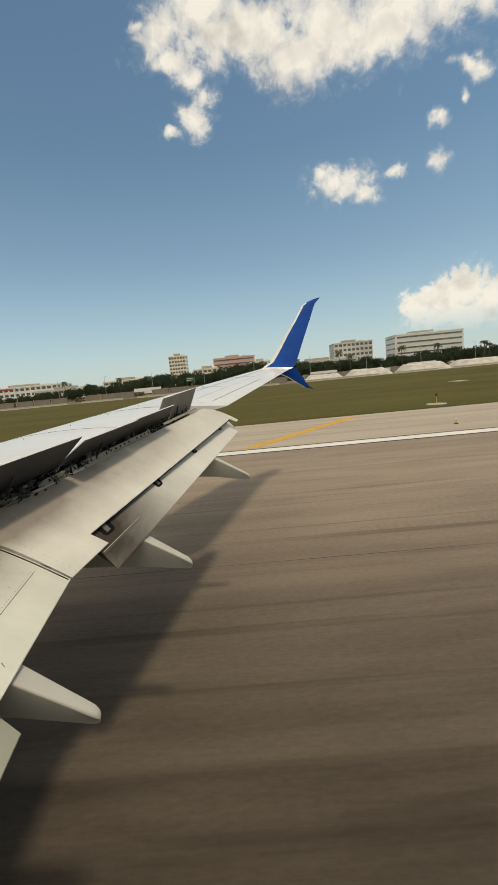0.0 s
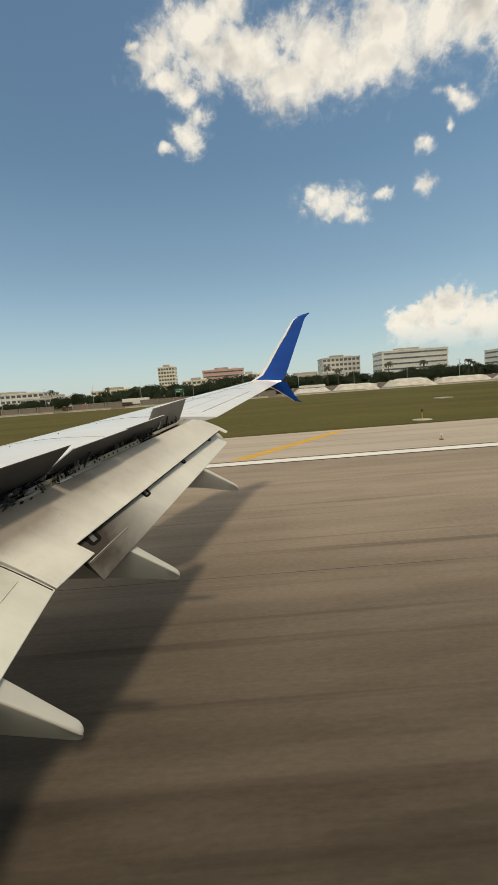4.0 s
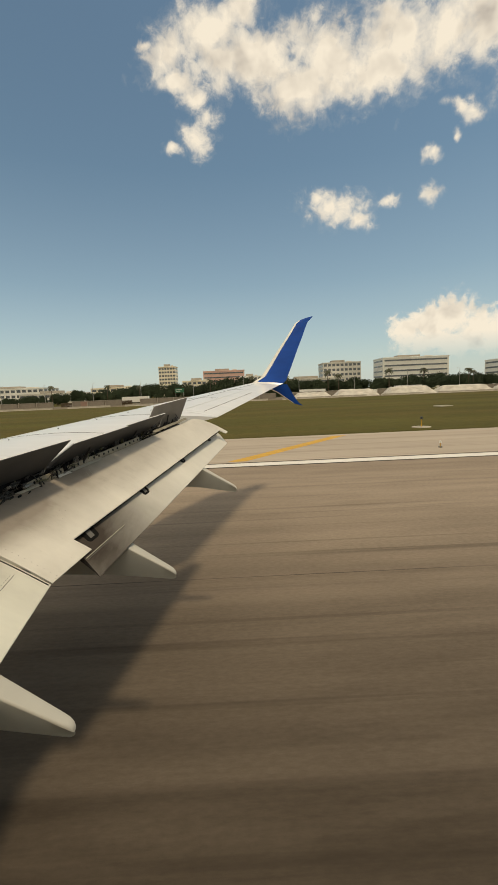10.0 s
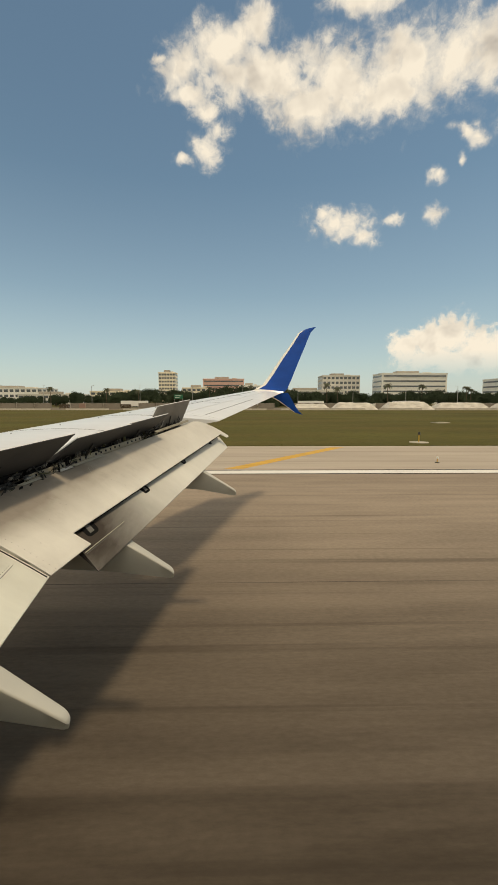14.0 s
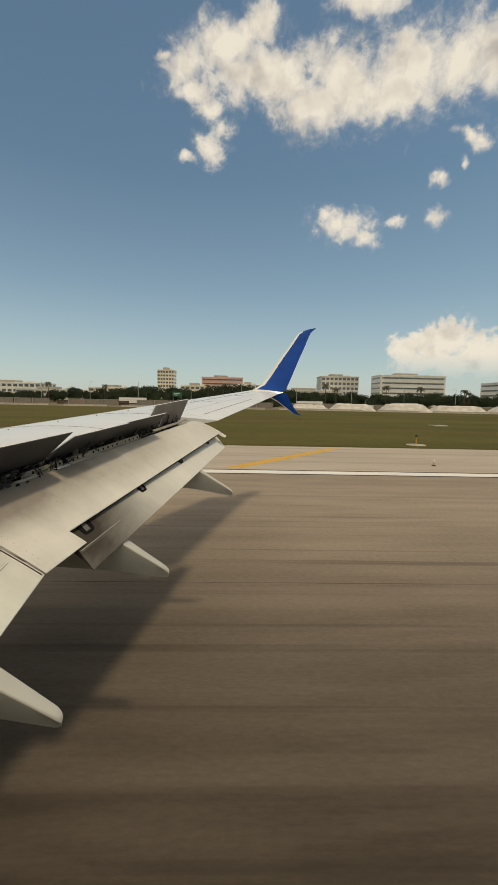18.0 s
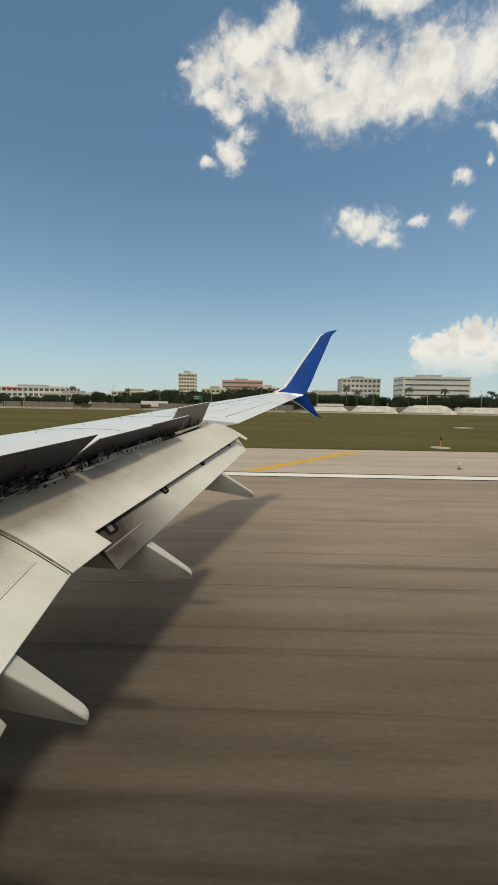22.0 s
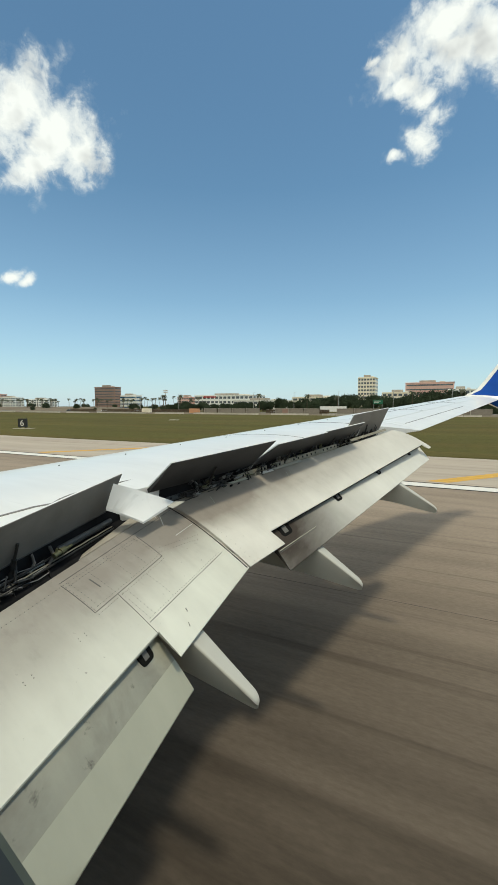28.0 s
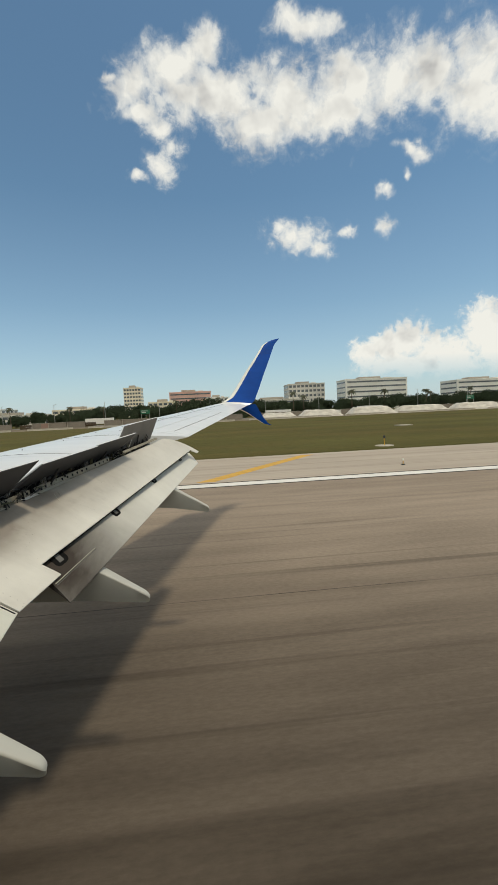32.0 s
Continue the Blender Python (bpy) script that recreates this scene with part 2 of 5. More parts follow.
def flap_material(name, colour, grime, nose, spread):
    """Painted flap skin with greasy grime that is thickest behind its nose line x = a + b * y."""
    m = bpy.data.materials.new(name)
    m.use_nodes = True
    n = Nodes(m.node_tree)
    out = n.tree.nodes.new("ShaderNodeOutputMaterial")
    bsdf = n.tree.nodes.new("ShaderNodeBsdfPrincipled")
    n.link(bsdf.outputs[0], out.inputs[0])
    at = n.tree.nodes.new("ShaderNodeTexCoord").outputs["Object"]
    parts = n.tree.nodes.new("ShaderNodeSeparateXYZ")
    n.link(at, parts.inputs[0])
    back = n.math("SUBTRACT", parts.outputs[0], n.math("ADD", nose[0], n.math("MULTIPLY", parts.outputs[1], nose[1])))
    streak = n.noise(n.scale(at, 0.8, 2.4, 0.7), 1.0, 5.0, 0.6, 0.3)
    cloud = n.noise(n.scale(at, 1.3, 0.9, 1.0), 1.0, 4.0, 0.55)
    base = n.ramp(n.noise(n.scale(at, 1.0, 3.0, 1.0), 1.0, 4.0, 0.6), (0.3, tuple(c * 0.95 for c in colour)), (0.7, tuple(c * 1.04 for c in colour)))
    dirt = n.math("ADD", n.ramp(back, (0.0, 1.0), (0.22, 0.97), (0.40, 0.78), (0.60, 0.34), (0.85, 0.04)), n.math("MULTIPLY", n.math("SUBTRACT", streak, 0.5), 0.5))
    joint = n.ramp(n.math("MULTIPLY", n.math("ABSOLUTE", n.math("SUBTRACT", parts.outputs[1], 4.0)), 0.5), (0.0, 0.55), (0.35, 0.30), (0.8, 0.0))
    joint = n.math("MULTIPLY", joint, n.ramp(back, (0.1, 1.0), (0.7, 0.15), (1.0, 0.95 - 0.8 * spread)))
    dirt = n.math("ADD", dirt, joint)
    span = n.math("MULTIPLY", n.math("ABSOLUTE", n.math("SUBTRACT", parts.outputs[1], 4.1)), 0.25)
    dirt = n.math("MULTIPLY", dirt, n.ramp(span, (0.10, 1.0), (0.45, 0.42 + 0.53 * spread), (0.9, 0.65 * spread)))
    dirt = n.math("MULTIPLY", dirt, n.ramp(cloud, (0.32, 0.55 + 0.35 * spread), (0.60, 1.12)), clamp=True)
    col = n.mix(n.math("MULTIPLY", dirt, 0.9, clamp=True), base, grime)
    scratch = n.noise(n.scale(at, 2.2, 26.0, 2.2), 1.0, 3.0, 0.6, 0.4)
    col = n.mix(n.ramp(scratch, (0.70, 0.0), (0.80, 0.25)), col, base)
    smear = n.noise(n.scale(at, 5.0, 9.0, 5.0), 1.0, 5.0, 0.65)
    col = n.mix(n.math("MULTIPLY", n.ramp(smear, (0.52, 0.0), (0.70, 0.22)), dirt), col, tuple(c * 0.6 for c in grime))
    spots = n.noise(at, 26.0, 3.0, 0.6)
    col = n.mix(n.ramp(spots, (0.70, 0.0), (0.78, 0.5)), col, tuple(c * 0.5 for c in grime))
    n.link(col, bsdf.inputs["Base Color"])
    n.link(n.ramp(dirt, (0.0, 0.46), (1.0, 0.66)), bsdf.inputs["Roughness"])
    b = n.tree.nodes.new("ShaderNodeBump")
    b.inputs["Strength"].default_value, b.inputs["Distance"].default_value = 0.06, 0.02
    n.link(n.noise(at, 2.5, 4.0, 0.5), b.inputs["Height"])
    n.link(b.outputs[0], bsdf.inputs["Normal"])
    return m


M["flap_grey"] = flap_material("flap_grey", (0.80, 0.775, 0.685), (0.235, 0.198, 0.160), (-4.30, 0.405), 0.6)
M["flap_inner"] = flap_material("flap_inner", (0.72, 0.715, 0.61), (0.225, 0.192, 0.160), (-2.442, -0.1113), 1.0)
# rear band paint, lowered in tone to include the window's vignette
M["flap_pale"] = material("flap_pale", (0.41, 0.40, 0.305), 0.4, 0, (1, 4, 2, 0.06, 4), ((1.5, 6, 3, 0.58, 0.85, (0.41, 0.40, 0.31)),))


def sooty_flap_material():
    """Grey flap paint browned by exhaust towards the inboard end."""
    m = bpy.data.materials.new("flap_aft")
    m.use_nodes = True
    n = Nodes(m.node_tree)
    out = n.tree.nodes.new("ShaderNodeOutputMaterial")
    bsdf = n.tree.nodes.new("ShaderNodeBsdfPrincipled")
    n.link(bsdf.outputs[0], out.inputs[0])
    at = n.tree.nodes.new("ShaderNodeTexCoord").outputs["Object"]
    parts = n.tree.nodes.new("ShaderNodeSeparateXYZ")
    n.link(at, parts.inputs[0])
    base = n.ramp(n.noise(n.scale(at, 2.0, 5.0, 1.0), 1.0, 4.0, 0.6), (0.3, (0.66, 0.64, 0.565)), (0.7, (0.72, 0.70, 0.62)))
    soot = n.math("ADD", n.ramp(n.math("DIVIDE", n.math("SUBTRACT", parts.outputs[1], 3.9), 5.0), (0.0, 1.0), (0.10, 1.0), (0.20, 0.76), (0.34, 0.26), (0.55, 0.0)), n.math("MULTIPLY", n.math("SUBTRACT", n.noise(n.scale(at, 1.2, 2.0, 1.2), 1.0, 4.0, 0.5), 0.52), 0.16), clamp=True)
    slot = n.math("ADD", -3.03, n.math("MULTIPLY", parts.outputs[1], 0.2877))
    behind = n.math("MULTIPLY", n.math("SUBTRACT", parts.outputs[0], slot), 2.5)
    soot = n.math("MULTIPLY", soot, n.ramp(behind, (0.0, 1.0), (0.35, 0.98), (0.6, 0.90), (1.0, 0.82)))
    smear = n.noise(n.scale(at, 6.0, 1.6, 3.0), 1.0, 4.0, 0.6)
    soot = n.math("MULTIPLY", soot, n.ramp(smear, (0.35, 0.95), (0.62, 1.05)))
    col = n.mix(n.math("MULTIPLY", soot, 1.1, clamp=True), base, (0.050, 0.039, 0.030))
    n.link(col, bsdf.inputs["Base Color"])
    n.link(n.ramp(soot, (0.0, 0.45), (1.0, 0.8)), bsdf.inputs["Roughness"])
    bsdf.inputs["Specular IOR Level"].default_value = 0.25
    return m


M["flap_aft"] = sooty_flap_material()
# greenish grey paint with stains, base darkened to include the window's vignette
M["aft_inner"] = material("aft_inner", (0.31, 0.30, 0.235), 0.42, 0, (1.5, 4, 2, 0.14, 5), ((2.5, 2.5, 2.5, 0.50, 0.72, (0.22, 0.205, 0.16)), (9, 9, 9, 0.64, 0.74, (0.12, 0.11, 0.085))))
M["cream"] = material("cream", (0.50, 0.485, 0.42), 0.5, 0, (2, 2, 2, 0.05, 4), ((1.2, 5, 4, 0.58, 0.85, (0.52, 0.50, 0.44)),))
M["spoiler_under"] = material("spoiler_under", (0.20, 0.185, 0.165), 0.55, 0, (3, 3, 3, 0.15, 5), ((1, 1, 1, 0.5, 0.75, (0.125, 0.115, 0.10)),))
# copy of the underside finish, darkened to hold the shade below the panels
M["spoiler_shaded"] = material("spoiler_shaded", (0.040, 0.039, 0.040), 0.6, 0, (3, 3, 3, 0.25, 5), ((1, 1, 1, 0.5, 0.75, (0.02, 0.019, 0.018)),))
# near-black puts the shade of the bay, holes and flap joint into the colour
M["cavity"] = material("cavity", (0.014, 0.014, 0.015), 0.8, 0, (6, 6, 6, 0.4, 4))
M["dark_metal"] = material("dark_metal", (0.055, 0.053, 0.050), 0.45, 0.6, (20, 20, 20, 0.3, 3))
M["rod_metal"] = material("rod_metal", (0.30, 0.29, 0.27), 0.4, 0.7, (20, 20, 20, 0.2, 3))
M["shaft_grey"] = material("shaft_grey", (0.11, 0.106, 0.10), 0.5, 0.3, (12, 12, 12, 0.2, 4))
M["olive_part"] = material("olive_part", (0.10, 0.10, 0.05), 0.5, 0.2, (15, 15, 15, 0.3, 3))
M["primer"] = material("primer", (0.30, 0.275, 0.21), 0.6, 0, (8, 8, 8, 0.2, 4))
M["panel_line"] = material("panel_line", (0.34, 0.32, 0.285), 0.8, 0, (5, 5, 5, 0.3, 3))
# black that stands in for shade inside the flap slots and cut-outs
M["slot_shade"] = material("slot_shade", (0.010, 0.010, 0.009), 0.9)
M["ledge_beige"] = material("ledge_beige", (0.40, 0.36, 0.29), 0.6, 0, (6, 6, 6, 0.12, 4))
M["seam"] = material("seam", (0.15, 0.145, 0.135), 0.8)
M["blue"] = material("blue_paint", (0.002, 0.062, 0.33), 0.34, 0, (1, 1, 3, 0.15, 3))
M["blue"].node_tree.nodes["Principled BSDF"].inputs["Specular IOR Level"].default_value = 0.22
M["chrome"] = material("bare_metal_edge", (0.82, 0.80, 0.74), 0.4, 0.25, (3, 3, 3, 0.06, 3))
M["cabin"] = material("cabin_trim", (0.30, 0.30, 0.27), 0.7, 0, (20, 20, 20, 0.05, 3))
M["pane_grey"] = material("pane_grey", (0.10, 0.10, 0.085), 0.6, 0, (60, 60, 60, 0.12, 3))
M["pane_olive"] = material("pane_olive", (0.22, 0.215, 0.14), 0.5, 0, (60, 60, 60, 0.10, 3))
M["body_white"] = material("body_white", (0.72, 0.72, 0.71), 0.35, 0, (1, 1, 1, 0.04, 3))


def runway_material():
    m = bpy.data.materials.new("runway_asphalt")
    m.use_nodes = True
    n = Nodes(m.node_tree)
    out = n.tree.nodes.new("ShaderNodeOutputMaterial")
    bsdf = n.tree.nodes.new("ShaderNodeBsdfPrincipled")
    n.link(bsdf.outputs[0], out.inputs[0])
    at = n.tree.nodes.new("ShaderNodeTexCoord").outputs["Object"]
    parts = n.tree.nodes.new("ShaderNodeSeparateXYZ")
    n.link(at, parts.inputs[0])
    base = n.ramp(n.noise(n.scale(at, 0.03, 0.22, 1), 1.0, 4.0, 0.5), (0.3, (0.34, 0.275, 0.21)), (0.7, (0.44, 0.355, 0.275)))
    grit = n.noise(n.scale(at, 7.0, 20.0, 1), 1.0, 4.0, 0.68)
    base = n.mix(0.30, base, n.ramp(n.noise(n.scale(at, 0.22, 1.3, 1), 1.0, 5.0, 0.52), (0.36, (0.18, 0.142, 0.10)), (0.64, (0.47, 0.375, 0.275))))
    base = n.mix(0.20, base, n.ramp(grit, (0.35, (0.12, 0.097, 0.072)), (0.65, (0.50, 0.40, 0.31))))
    # tyre rubber with the window's vignette painted in, darkest mid-strip, thinner towards the edges
    across = n.math("DIVIDE", parts.outputs[1], 24.0)
    rubber_vignette = n.ramp(across, (0.0, 0.97), (0.14, 0.945), (0.25, 0.79), (0.40, 0.42), (0.58, 0.22), (0.75, 0.22), (0.92, 0.34))
    soft = n.noise(n.scale(at, 0.008, 0.55, 1), 1.0, 3.0, 0.5)
    patch = n.noise(n.scale(at, 0.30, 2.6, 1), 1.0, 6.0, 0.62)
    rubber_vignette = n.math("MULTIPLY", rubber_vignette, n.math("MULTIPLY", n.ramp(soft, (0.3, 0.72), (0.65, 1.0)), n.ramp(patch, (0.3, 0.86), (0.7, 1.04))), clamp=True)
    base = n.mix(rubber_vignette, base, (0.034, 0.0265, 0.019))
    lane = n.ramp(across, (0.0, 0.55), (0.2, 0.85), (0.55, 0.85), (0.72, 0.30), (0.88, 0.0))
    thin = n.noise(n.scale(at, 0.022, 2.6, 1), 1.0, 4.0, 0.6)
    gone = n.noise(n.scale(at, 0.05, 0.3, 1), 1.0, 2.0, 0.5)
    mark = n.math("MULTIPLY", n.ramp(thin, (0.55, 0.0), (0.63, 1.0)), n.math("MULTIPLY", lane, n.ramp(gone, (0.38, 0.0), (0.55, 1.0))))
    base = n.mix(n.math("MULTIPLY", mark, 0.44), base, (0.045, 0.036, 0.028))
    n.link(base, bsdf.inputs["Base Color"])
    bsdf.inputs["Roughness"].default_value = 0.9
    bsdf.inputs["Specular IOR Level"].default_value = 0.08
    b = n.tree.nodes.new("ShaderNodeBump")
    b.inputs["Strength"].default_value, b.inputs["Distance"].default_value = 0.12, 0.01
    n.link(n.noise(at, 30.0, 3.0, 0.7), b.inputs["Height"])
    n.link(b.outputs[0], bsdf.inputs["Normal"])
    return m


M["runway"] = runway_material()
M["shoulder"] = material("shoulder_concrete", (0.42, 0.36, 0.29), 0.9, 0, (0.06, 0.4, 1, 0.13, 5), ((0.02, 1.5, 1, 0.55, 0.8, (0.24, 0.205, 0.165)), (6, 6, 1, 0.6, 0.9, (0.28, 0.24, 0.19))), bump=(20, 0.3))
M["grass"] = material("mown_grass", (0.097, 0.088, 0.026), 0.95, 0, (0.02, 0.06, 1, 0.25, 6), ((0.03, 0.10, 1, 0.45, 0.75, (0.135, 0.098, 0.035)), (0.9, 1.4, 1, 0.5, 0.8, (0.060, 0.060, 0.018))), bump=(4, 0.8, 0.1))
M["grass_tuft"] = material("grass_tuft", (0.13, 0.12, 0.04), 0.9, 0, (0.3, 0.3, 1, 0.3, 3))
M["dirt"] = material("dry_dirt", (0.20, 0.165, 0.12), 0.95, 0, (0.05, 0.1, 1, 0.3, 5), ((0.1, 0.3, 1, 0.5, 0.75, (0.12, 0.10, 0.07)),), bump=(2, 0.6, 0.1))
M["road"] = material("road_asphalt", (0.19, 0.175, 0.155), 0.9, 0, (0.05, 0.4, 1, 0.2, 4))
M["line_white"] = material("line_white", (0.74, 0.71, 0.64), 0.7, 0, (0.3, 3, 1, 0.10, 5), ((2, 9, 1, 0.58, 0.85, (0.50, 0.46, 0.40)),))
M["line_yellow"] = material("line_yellow", (0.60, 0.34, 0.045), 0.75, 0, (1, 3, 1, 0.15, 5), ((2, 6, 1, 0.55, 0.8, (0.38, 0.24, 0.08)),))
M["sealed_joint"] = material("sealed_joint", (0.115, 0.095, 0.078), 0.85, 0, (0.3, 4, 1, 0.5, 4), ((0.08, 2, 1, 0.45, 0.6, (0.24, 0.20, 0.16)),))
M["tar"] = material("tar_joint", (0.045, 0.038, 0.032), 0.8, 0, (0.5, 4, 1, 0.3, 3))
M["concrete"] = material("concrete", (0.44, 0.40, 0.33), 0.9, 0, (0.4, 0.4, 0.6, 0.18, 5), ((0.3, 0.3, 2, 0.5, 0.8, (0.28, 0.25, 0.20)),))
M["wall_beige"] = material("wall_beige", (0.27, 0.235, 0.19), 0.9, 0, (0.2, 0.2, 0.5, 0.2, 5), ((0.2, 0.2, 1, 0.55, 0.8, (0.17, 0.14, 0.11)),))
M["rubble"] = material("rubble", (0.58, 0.55, 0.48), 0.95, 0, (0.3, 0.3, 0.6, 0.2, 6), ((0.2, 0.5, 0.5, 0.5, 0.75, (0.40, 0.36, 0.30)),), bump=(1.5, 0.9, 0.3))
M["white_wall"] = material("white_wall", (0.88, 0.86, 0.79), 0.8, 0, (0.05, 0.05, 0.1, 0.08, 4))
M["cream_wall"] = material("cream_wall", (0.88, 0.79, 0.62), 0.8, 0, (0.05, 0.05, 0.1, 0.08, 4))
M["pink_wall"] = material("pink_wall", (0.80, 0.52, 0.43), 0.8, 0, (0.05, 0.05, 0.2, 0.1, 4))
M["brown_wall"] = material("brown_wall", (0.36, 0.24, 0.19), 0.8, 0, (0.05, 0.05, 0.2, 0.1, 4))
M["orange_wall"] = material("orange_wall", (0.62, 0.33, 0.18), 0.8, 0, (0.05, 0.05, 0.2, 0.1, 4))
M["grey_wall"] = material("grey_wall", (0.66, 0.63, 0.56), 0.8, 0, (0.05, 0.05, 0.2, 0.1, 4))
M["roof"] = material("roof_gravel", (0.40, 0.36, 0.30), 0.9, 0, (0.2, 0.2, 0.2, 0.15, 4))
M["glass_dark"] = material("glass_dark", (0.13, 0.14, 0.145), 0.15, 0, (0.1, 0.1, 0.3, 0.4, 3))
M["glass_blue"] = material("glass_blue", (0.03, 0.09, 0.17), 0.12, 0, (0.1, 0.1, 0.3, 0.4, 3))
M["red_sign"] = material("red_sign", (0.42, 0.03, 0.03), 0.6)
M["green_sign"] = material("green_sign", (0.02, 0.16, 0.08), 0.6)
M["bark"] = material("bark", (0.13, 0.10, 0.07), 0.9, 0, (3, 3, 0.8, 0.3, 4))
M["leaf"] = material("leaf_dark", (0.058, 0.078, 0.044), 0.8, 0, (0.15, 0.15, 0.15, 0.35, 4))
M["leaf_pine"] = material("leaf_pine", (0.056, 0.072, 0.042), 0.8, 0, (0.15, 0.15, 0.15, 0.45, 4))
M["frond"] = material("palm_frond", (0.075, 0.08, 0.04), 0.7, 0, (0.4, 0.4, 0.4, 0.35, 4))
M["pole"] = material("pole_steel", (0.42, 0.41, 0.38), 0.5, 0.5, (1, 1, 1, 0.1, 3))
M["car_white"] = material("car_white", (0.70, 0.70, 0.69), 0.3, 0, coat=0.4)
M["car_dark"] = material("car_dark", (0.06, 0.06, 0.07), 0.3, 0, coat=0.4)
M["rubber"] = material("rubber", (0.02, 0.02, 0.02), 0.85)
M["fence_brown"] = material("fence_brown", (0.10, 0.075, 0.05), 0.85, 0, (0.5, 0.5, 2, 0.25, 4))
M["board_black"] = material("board_black", (0.015, 0.015, 0.015), 0.5, 0, (2, 2, 2, 0.2, 3))
M["lamp_lens"] = material("lamp_lens", (0.75, 0.73, 0.65), 0.2)


# ---- mesh helpers ----
def mesh_from(name, bm):
    bmesh.ops.recalc_face_normals(bm, faces=bm.faces)
    me = bpy.data.meshes.new(name)
    bm.to_mesh(me)
    bm.free()
    return me


def part(name, bm, mat, parent=None, label="", smooth=False):
    me = mesh_from(name, bm) if isinstance(bm, bmesh.types.BMesh) else bm
    if not me.materials:
        me.materials.append(M[mat])
    if smooth:
        me.shade_smooth()
        me.set_sharp_from_angle(angle=radians(35))
    ob = new(name, me)
    if parent:
        ob.parent = parent
    if label:
        tagged(ob, label)
    return ob


def thing(name, label, category, group="", kind="", at=None):
    ob = new(name)
    ob.empty_display_size = 0.2
    tagged(ob, label, category, group, kind)
    if at:
        ob.matrix_basis = at
    return ob


def loft(loops, close=True, caps=True, bm=None):
    """Skin over loops with equal numbers of points."""
    bm = bm or bmesh.new()
    rows = [[bm.verts.new(p) for p in loop] for loop in loops]
    k = len(rows[0])
    for a, b in zip(rows, rows[1:]):
        for i in range(k if close else k - 1):
            j = (i + 1) % k
            bm.faces.new((a[i], a[j], b[j], b[i]))
    if caps and close:
        bm.faces.new(rows[0])
        bm.faces.new(rows[-1])
    return bm


def box(bm, x0, x1, y0, y1, z0, z1, bevel=0.0):
    v = [bm.verts.new((x, y, z)) for x in (x0, x1) for y in (y0, y1) for z in (z0, z1)]
    f = [bm.faces.new([v[i] for i in q]) for q in ((0, 1, 3, 2), (4, 6, 7, 5), (0, 4, 5, 1), (2, 3, 7, 6), (0, 2, 6, 4), (1, 5, 7, 3))]
    if bevel:
        edges = list({e for face in f for e in face.edges})
        bmesh.ops.bevel(bm, geom=edges, offset=bevel, segments=2, affect="EDGES")
    return bm


def tube(bm, a, b, r0, r1=None, sides=8):
    a, b = Vector(a), Vector(b)
    r1 = r0 if r1 is None else r1
    turn = (b - a).to_track_quat("Z", "Y")
    rings = []
    for p, r in ((a, r0), (b, r1)):
        rings.append([bm.verts.new(p + turn @ Vector((r * math.cos(k * math.tau / sides), r * math.sin(k * math.tau / sides), 0))) for k in range(sides)])
    for k in range(sides):
        j = (k + 1) % sides
        bm.faces.new((rings[0][k], rings[0][j], rings[1][j], rings[1][k]))
    bm.faces.new(rings[0])
    bm.faces.new(rings[1])
    return bm


def plate(bm, corners, thick, up=None):
    """A slab on four corners, with thickness along its own normal."""
    c = [Vector(p) for p in corners]
    nrm = ((c[1] - c[0]).cross(c[3] - c[0])).normalized() * thick
    return loft([c, [p - nrm for p in c]], bm=bm)


def lerp(a, b, f):
    return tuple(p + (q - p) * f for p, q in zip(a, b))


# ---- the ground ----
def slab(name, mat, x0, x1, y0, y1, top, deep, label, category, nx=1, ny=1):
    bm = bmesh.new()
    box(bm, x0, x1, y0, y1, top - deep, top)
    ob = part(name, bm, mat)
    return tagged(ob, label, category, kind="structure")


slab("ground", "grass", -4600, 4600, -4600, 4600, -0.06, 2.0, "flat mown grass airfield, olive green with dry patches", "grass")
slab("runway", "runway", -1500, 2200, -26.0, 22.6, 0.0, 0.3, "tan-brown asphalt runway streaked with dark tyre rubber", "runway")
slab("runway_shoulder", "shoulder", -1500, 2200, 22.6, 34.6, -0.012, 0.3, "pale weathered concrete shoulder beside the runway", "pavement")
slab("service_strip", "dirt", -1500, 2200, 172.0, 214.0, -0.03, 0.3, "dry bare dirt strip beyond the airfield grass", "dirt")
slab("perimeter_road", "road", -1500, 2200, 214.0, 236.0, 0.0, 0.3, "pale grey perimeter road behind the dirt strip", "road")


def painted(name, mat, corners, label, category="marking"):
    bm = plate(bmesh.new(), corners, 0.004)
    return tagged(part(name, bm, mat), label, category, kind="structure")


painted("edge_line", "line_white", ((-1400, 21.35, 0.006), (2100, 21.35, 0.006), (2100, 22.3, 0.006), (-1400, 22.3, 0.006)), "solid white runway edge line, slightly worn paint")
painted("edge_line_border", "tar", ((-1400, 21.15, 0.002), (2100, 21.15, 0.002), (2100, 22.5, 0.002), (-1400, 22.5, 0.002)), "black border painted under the white edge line")
for y in (8.3,):
    painted("pavement_joint", "sealed_joint", ((-400, y, 0.003), (400, y, 0.003), (400, y + 0.018, 0.003), (-400, y + 0.018, 0.003)), "thin dark sealed joint running along the runway")
for x in (-31.5, -0.9, 29.7, 60.3, 90.9):
    painted("shoulder_chevron", "line_yellow", ((x, 23.0, -0.006), (x + 1.1, 23.0, -0.006), (x + 9.6, 33.6, -0.006), (x + 8.5, 33.6, -0.006)), "slanting yellow chevron stripe on the runway shoulder")
